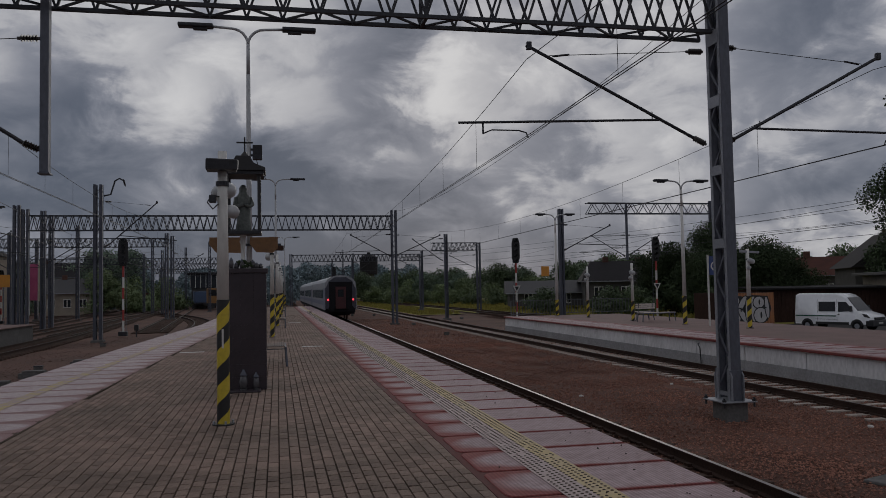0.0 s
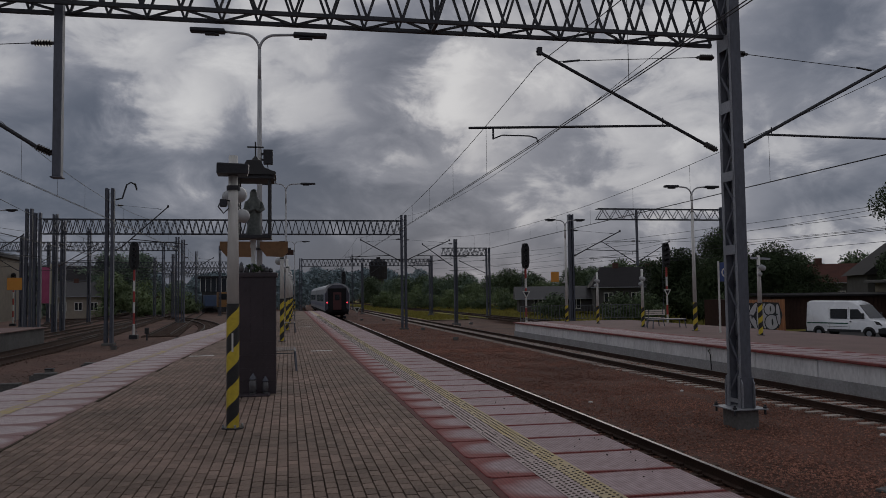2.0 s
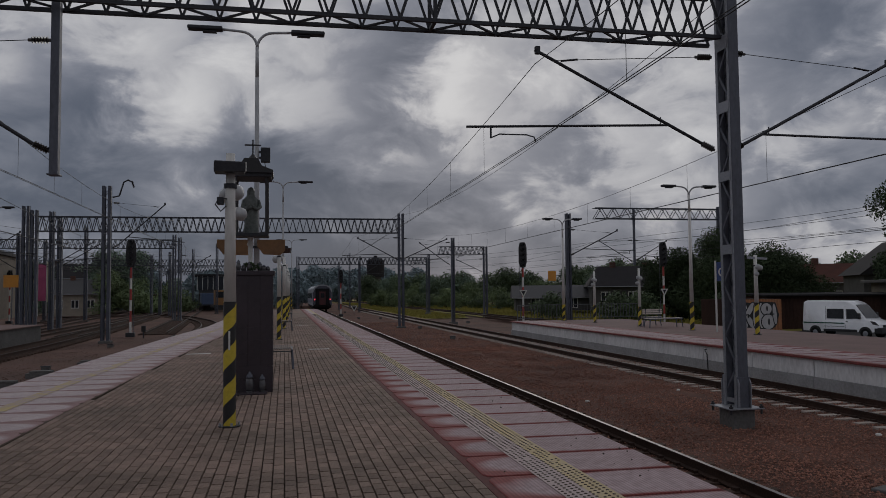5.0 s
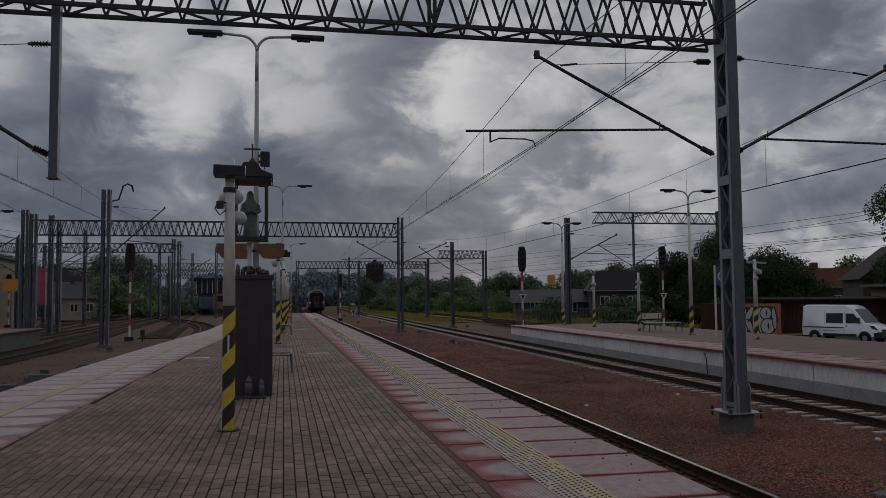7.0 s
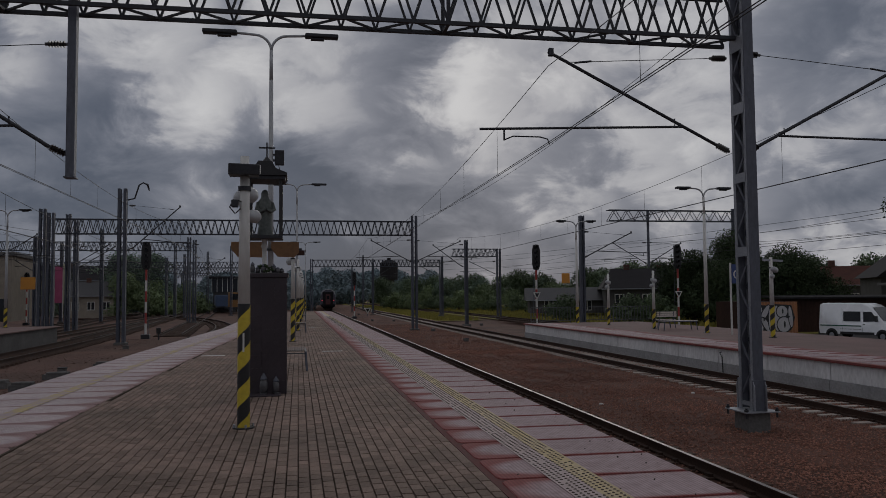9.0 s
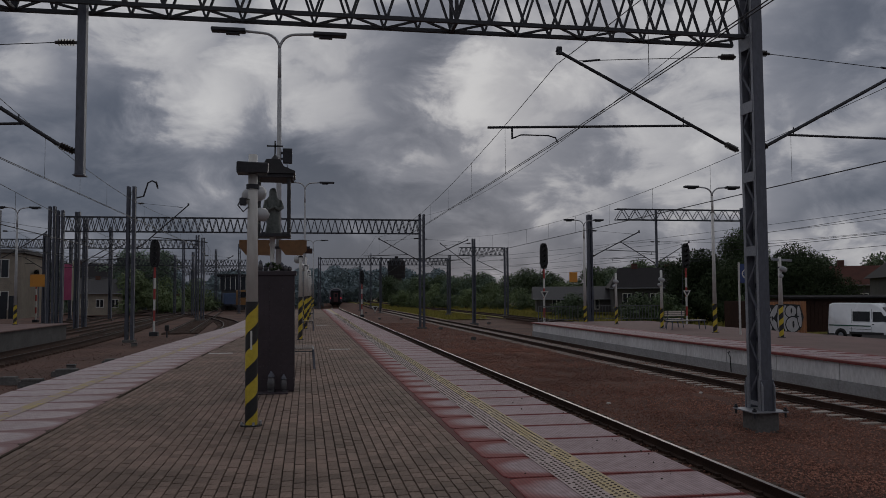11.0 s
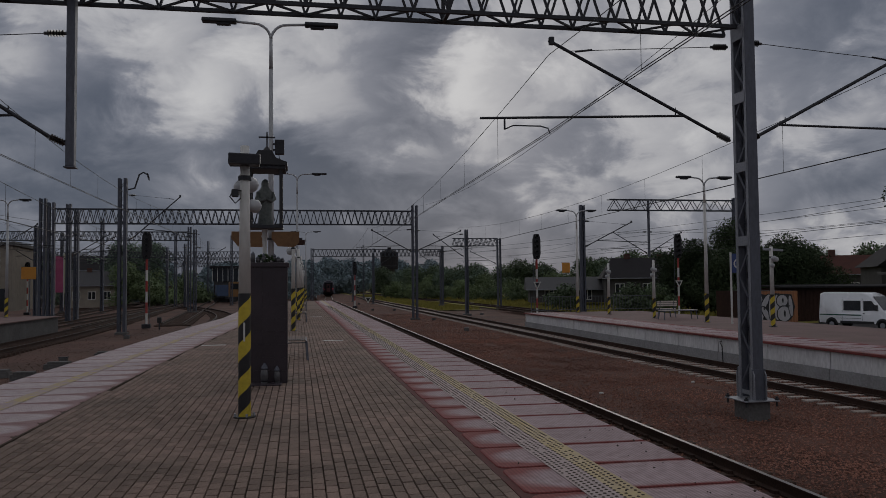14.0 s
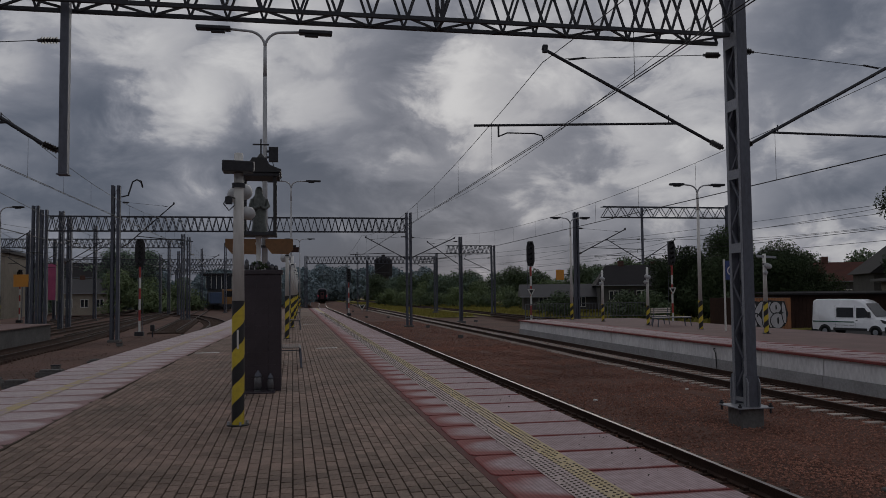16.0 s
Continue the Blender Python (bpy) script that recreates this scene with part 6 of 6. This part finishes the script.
for i in range(12):
    tree(26 + i * 1.5 + rng.uniform(-1, 1), 66 + rng.uniform(-6, 14), -0.7, 2.0, 3.6, "leaf", 21, "low green shrub beyond the tracks", 0.22, 50, 0.05, 14, "shrub", "shrubs along the tracks", rng.uniform(0, 360))
for i in range(12):
    tree(47 + i * 3.2 + rng.uniform(-1.5, 1.5), 112 - i * 3 + rng.uniform(-5, 5), -0.7, 7.4, 7, "leaf", 12, "leafy tree among the houses", rz=rng.uniform(0, 360))
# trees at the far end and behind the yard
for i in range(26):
    tree(-16 + i * 2.6 + rng.uniform(-2, 2), 330 + rng.uniform(-25, 25), -1, 14 if i % 3 else 11, 12, "leaf_far", 30 + i % 3, "distant haze-tinted tree beyond the tracks", 0.5, 18, 0.05, 24, "tree", "distant trees", rng.uniform(0, 360))
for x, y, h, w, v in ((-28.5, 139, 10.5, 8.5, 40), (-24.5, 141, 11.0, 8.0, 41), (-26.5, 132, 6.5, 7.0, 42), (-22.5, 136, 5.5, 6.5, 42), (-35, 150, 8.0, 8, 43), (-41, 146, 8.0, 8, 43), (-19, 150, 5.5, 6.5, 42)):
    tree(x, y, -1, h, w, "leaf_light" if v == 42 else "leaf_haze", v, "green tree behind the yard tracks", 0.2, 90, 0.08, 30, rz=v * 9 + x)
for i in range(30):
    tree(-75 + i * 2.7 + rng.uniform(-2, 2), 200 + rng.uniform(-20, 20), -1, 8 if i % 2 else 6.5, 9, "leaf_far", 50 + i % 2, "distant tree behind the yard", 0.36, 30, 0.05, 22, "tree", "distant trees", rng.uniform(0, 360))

# ---- departing train ----
def coach_section(bm, y0, y1, w=1.41, mats=True):
    """A coach shell with a rounded roof."""
    prof = [(-w, 0.95), (-w, 2.75)]
    for k in range(1, 10):
        a = math.pi - k * math.pi / 10
        prof.append((w * math.cos(a) * (1.0 if 2 < k < 8 else 1.0), 2.95 + 1.08 * math.sin(a) ** 0.75))
    prof += [(w, 2.75), (w, 0.95)]
    r0 = [bm.verts.new((a, y0, b)) for a, b in prof]
    r1 = [bm.verts.new((a, y1, b)) for a, b in prof]
    n = len(prof)
    for i in range(n):
        f = bm.faces.new((r0[i], r0[(i + 1) % n], r1[(i + 1) % n], r1[i]))
    bm.faces.new(r0[::-1])
    bm.faces.new(r1)
    bmesh.ops.recalc_face_normals(bm, faces=bm.faces)
    return bm


def coach(parent_name, last):
    t = thing(parent_name, 0, 0, 0, "silver-grey passenger coach with red tail lights at its dark end" if last else "silver-grey passenger coach with dark windows", "railway coach", "coaches of the departing train")
    L = 26.0
    part("shell", coach_section(B(), 0.0, L), "coach_grey", t, "silver-grey ribbed shell")
    for s in (-1, 1):
        xs = s * 1.413
        part("blue_corner", box(B(), min(xs, xs + s * 0.006), 0.0, 1.0, max(xs, xs + s * 0.006), 2.0, 2.9), "coach_blue", t, "grey-blue end panel")
        part("waist_stripe", box(B(), min(xs, xs + s * 0.005), 2.0, 1.35, max(xs, xs + s * 0.005), L, 1.75), "coach_blue", t)
        for i in range(11):
            y = 2.6 + i * 1.95
            part("window", box(B(), min(xs, xs + s * 0.012), y, 1.95, max(xs, xs + s * 0.012), y + 1.35, 2.78), "pane", t)
        part("skirt", box(B(), s * 1.3 - 0.03, 1.0, 0.62, s * 1.3 + 0.03, L - 1.0, 0.97), "coach_dark", t)
    # end wall
    part("end_wall", box(B(), -1.36, -0.03, 0.98, 1.36, 0.0, 2.92, 0.01), "coach_end", t, "dirty grey-blue end wall")
    part("end_gable", prism(B(), [(-1.3, 2.9), (1.3, 2.9), (1.05, 3.5), (0.5, 3.85), (-0.5, 3.85), (-1.05, 3.5)], lambda a, b: (a, -0.02, b), (0, 0.02, 0)), "coach_end", t)
    part("gangway", box(B(), -1.02, -0.16, 0.95, 1.02, -0.03, 3.45, 0.05), "coach_dark", t, "sooty black gangway")
    part("end_door", box(B(), -0.46, -0.20, 1.05, 0.46, -0.165, 3.0, 0.01), "door_red", t, "dark red end door")
    part("door_window", box(B(), -0.26, -0.215, 2.1, 0.26, -0.203, 2.75), "van_glass", t)
    for s in (-1, 1):
        part("buffer", rod(B(), (s * 0.87, -0.55, 1.05), (s * 0.87, 0.0, 1.05), 0.11, None, 12), "coach_dark", t)
        part("buffer_plate", rod(B(), (s * 0.87, -0.6, 1.05), (s * 0.87, -0.55, 1.05), 0.26, None, 14), "coach_dark", t)
        if last:
            part("tail_light", rod(B(), (s * 1.12, -0.10, 1.85), (s * 1.12, -0.03, 1.85), 0.095, None, 14), "tail_light", t, "glowing red tail light")
    part("underframe", box(B(), -1.25, 0.2, 0.55, 1.25, L - 0.2, 0.97), "coach_dark", t)
    part("headstock", box(B(), -1.3, -0.05, 0.72, 1.3, 0.25, 1.05, 0.02), "coach_dark", t)
    for yb in (4.0, L - 4.0):
        bg = part("bogie", box(B(), -1.05, yb - 1.7, 0.35, 1.05, yb + 1.7, 0.65, 0.04), "coach_dark", t)
        for yy in (-1.25, 1.25):
            for s in (-0.75, 0.75):
                part("wheel", rod(B(), (s - 0.065, yb + yy, 0.46), (s + 0.065, yb + yy, 0.46), 0.46, None, 18), "rail_side", bg)
    return t


COACHES = [coach("passenger_coach", True)]
COACHES.append(coach("passenger_coach", False))
COACHES.append(copy_thing(COACHES[1], pose(0, 0, 0)))


def along(s):
    """Place and heading on the main track, s metres out."""
    e = 3.0
    a = -math.degrees(math.atan2(main_x(s + 13 + e) - main_x(s + 13 - e), 2 * e))
    return pose(main_x(s), s, RAIL, 0, 0, a)


def motions():
    for i, c in enumerate(COACHES):
        walk(c, [(t, along(72.0 + 9.45 * t + 26.9 * i)) for t in (0, 2, 4, 6, 8, 10, 12, 14, 16)])

# ---- paving and stones, piece by piece ----
PW, PL = 0.112, 0.208


def brick_verts(x, y, z, rng):
    a, b, c = PW / 2 - 0.0032, PL / 2 - 0.0028, 0.005
    z += rng.uniform(-0.0025, 0.0025)
    t = [rng.uniform(-0.0015, 0.0015) for _ in range(4)]
    return ([(x - a, y - b, z - 0.02), (x + a, y - b, z - 0.02), (x + a, y + b, z - 0.02), (x - a, y + b, z - 0.02)]
            + [(x - a + c, y - b + c, z + t[0]), (x + a - c, y - b + c, z + t[1]), (x + a - c, y + b - c, z + t[2]), (x - a + c, y + b - c, z + t[3])])


BRICK_FACES = ((0, 1, 5, 4), (1, 2, 6, 5), (2, 3, 7, 6), (3, 0, 4, 7), (4, 5, 6, 7))
rng = random.Random(3)
vs, fs, near = [], [], []
y, row = 3.6 - 46 * PL, 0
while y < 62:
    x = 1.80 - PW / 2 - 0.004
    col = 0
    while x > left_edge(max(y, 0)) + STRIP_L + 0.02:
        yy = y + (PL / 2 if col % 2 else 0)
        if 7.0 < y < 8.3 and -1.6 < x < 1.8 and len(near) < 300:
            near.append((x, yy))
        else:
            k = len(vs)
            vs += brick_verts(x, yy, 0.0, rng)
            fs += [tuple(k + i for i in f) for f in BRICK_FACES]
        x -= PW
        col += 1
    y += PL
me = bpy.data.meshes.new("pavers")
me.from_pydata(vs, [], fs)
me.materials.append(M["paver"])
ob = new("pavers", me)
ob.parent = platform
tagged(ob, "grey concrete paving bricks", kind="stuff")
me = bpy.data.meshes.new("paver")
me.from_pydata(brick_verts(0, 0, 0, rng), [], BRICK_FACES)
me.materials.append(M["paver"])
for x, yy in near:
    ob = new("paver", me)
    ob.parent = platform
    ob.matrix_basis = pose(x, yy, rng.uniform(-0.002, 0.002))
bm = B()
prism(bm, [(left_edge(60) + STRIP_L, 62.1), (1.8, 62.1), (1.8, END), (left_edge(60) + STRIP_L, END)], lambda a, b: (a, b, -0.02), (0, 0, 0.018))
part("far_paving", bm, "paver", platform, "grey paving at the platform's far end")


def stones(name, boxes, mat, label, seed):
    """Loose angular stones scattered over the ballast."""
    g = np.random.default_rng(seed)
    vs, fs = [], []
    base = np.array([(1, 0, 0), (-1, 0, 0), (0, 1, 0), (0, -1, 0), (0, 0, 0.8), (0, 0, -0.6)], float)
    faces = ((0, 2, 4), (2, 1, 4), (1, 3, 4), (3, 0, 4), (2, 0, 5), (1, 2, 5), (3, 1, 5), (0, 3, 5))
    for x0, x1, y0, y1, z, n, size in boxes:
        for _ in range(n):
            u = g.uniform() ** 1.7
            c = np.array([g.uniform(x0, x1), y0 + (y1 - y0) * u, z + g.uniform(-0.02, 0.03)])
            p = base * (size * g.uniform(0.55, 1.4)) * g.uniform(0.7, 1.3, (6, 3))
            a = g.uniform(0, 6.28)
            r = np.array([[math.cos(a), -math.sin(a), 0], [math.sin(a), math.cos(a), 0], [0, 0, 1]])
            p = p @ r + c
            k = len(vs)
            vs += [tuple(q) for q in p]
            fs += [tuple(k + i for i in f) for f in faces]
    me = bpy.data.meshes.new(name)
    me.from_pydata(vs, [], fs)
    me.materials.append(M[mat])
    return tagged(new(name, me), label, "ballast", kind="stuff")


stones("ballast_stones", [(6.3, 14.6, 7, 40, -1.082, 95000, 0.019), (6.3, 14.6, 38, 78, -1.08, 24000, 0.024), (4.0, 6.6, 8, 40, -1.085, 9000, 0.022), (12.0, 14.6, 8, 40, -1.082, 5000, 0.022)], "stone", "loose rust-brown ballast stones between the tracks", 1)
stones("platform_grit", [(3.0, 3.74, 5.5, 15, 0.022, 46, 0.011), (1.95, 2.9, 6, 18, 0.022, 22, 0.009)], "stud", "dark grit and small stones lying on the edge slabs", 5)
stones("yard_stones", [(-14.5, -5.8, 14, 60, -1.135, 9000, 0.022)], "dirt", "loose dark stones of the yard", 2)


# dry grass tufts on the strips beyond the tracks
def tufts(name, boxes, seed):
    g = np.random.default_rng(seed)
    vs, fs = [], []
    for x0, x1, y0, y1, z, n, h in boxes:
        for _ in range(n):
            x, y = g.uniform(x0, x1), g.uniform(y0, y1)
            a, hh = g.uniform(0, 6.28), h * g.uniform(0.5, 1.3)
            dx, dy = 0.5 * h * math.cos(a), 0.5 * h * math.sin(a)
            k = len(vs)
            vs += [(x - dx * 0.5, y - dy * 0.5, z), (x + dx * 0.5, y + dy * 0.5, z), (x + dx * 0.8 + g.uniform(-0.1, 0.1), y + dy, z + hh), (x - dx * 0.3, y - dy * 0.3, z + hh * 0.7)]
            fs.append((k, k + 1, k + 2, k + 3))
    me = bpy.data.meshes.new(name)
    me.from_pydata(vs, [], fs)
    me.materials.append(M["blade"])
    return tagged(new(name, me), "yellowing dry grass tufts", "grass", kind="stuff")


tufts("grass_tufts", [(26.5, 45, 62, 200, -1.36, 9000, 0.5), (16.8, 22.4, 97, 250, -1.36, 9000, 0.3)], 4)

bm = box(B(), -0.28, -0.16, 0, 0.28, 0.16, 0.06, 0.02)
solid("concrete_block", bm, "concrete_dark", "flat pale concrete block in the ballast", "block", m=pose(8.35, 9.9, -1.085, 0, 0, 20))
for x, y in ((11.2, 13.6), (10.4, 17.0), (7.6, 19.5), (10.9, 21.0)):
    bm = ball(B(), (0, 0, 0.03), 0.06, 1.2, 0.9, 0.6, 7, 5)
    solid("pale_stone", bm, "white", "pale loose stone in the brown ballast", "stone", m=pose(x, y, -1.085, 0, 0, x * 40), group="pale stones")

motions()
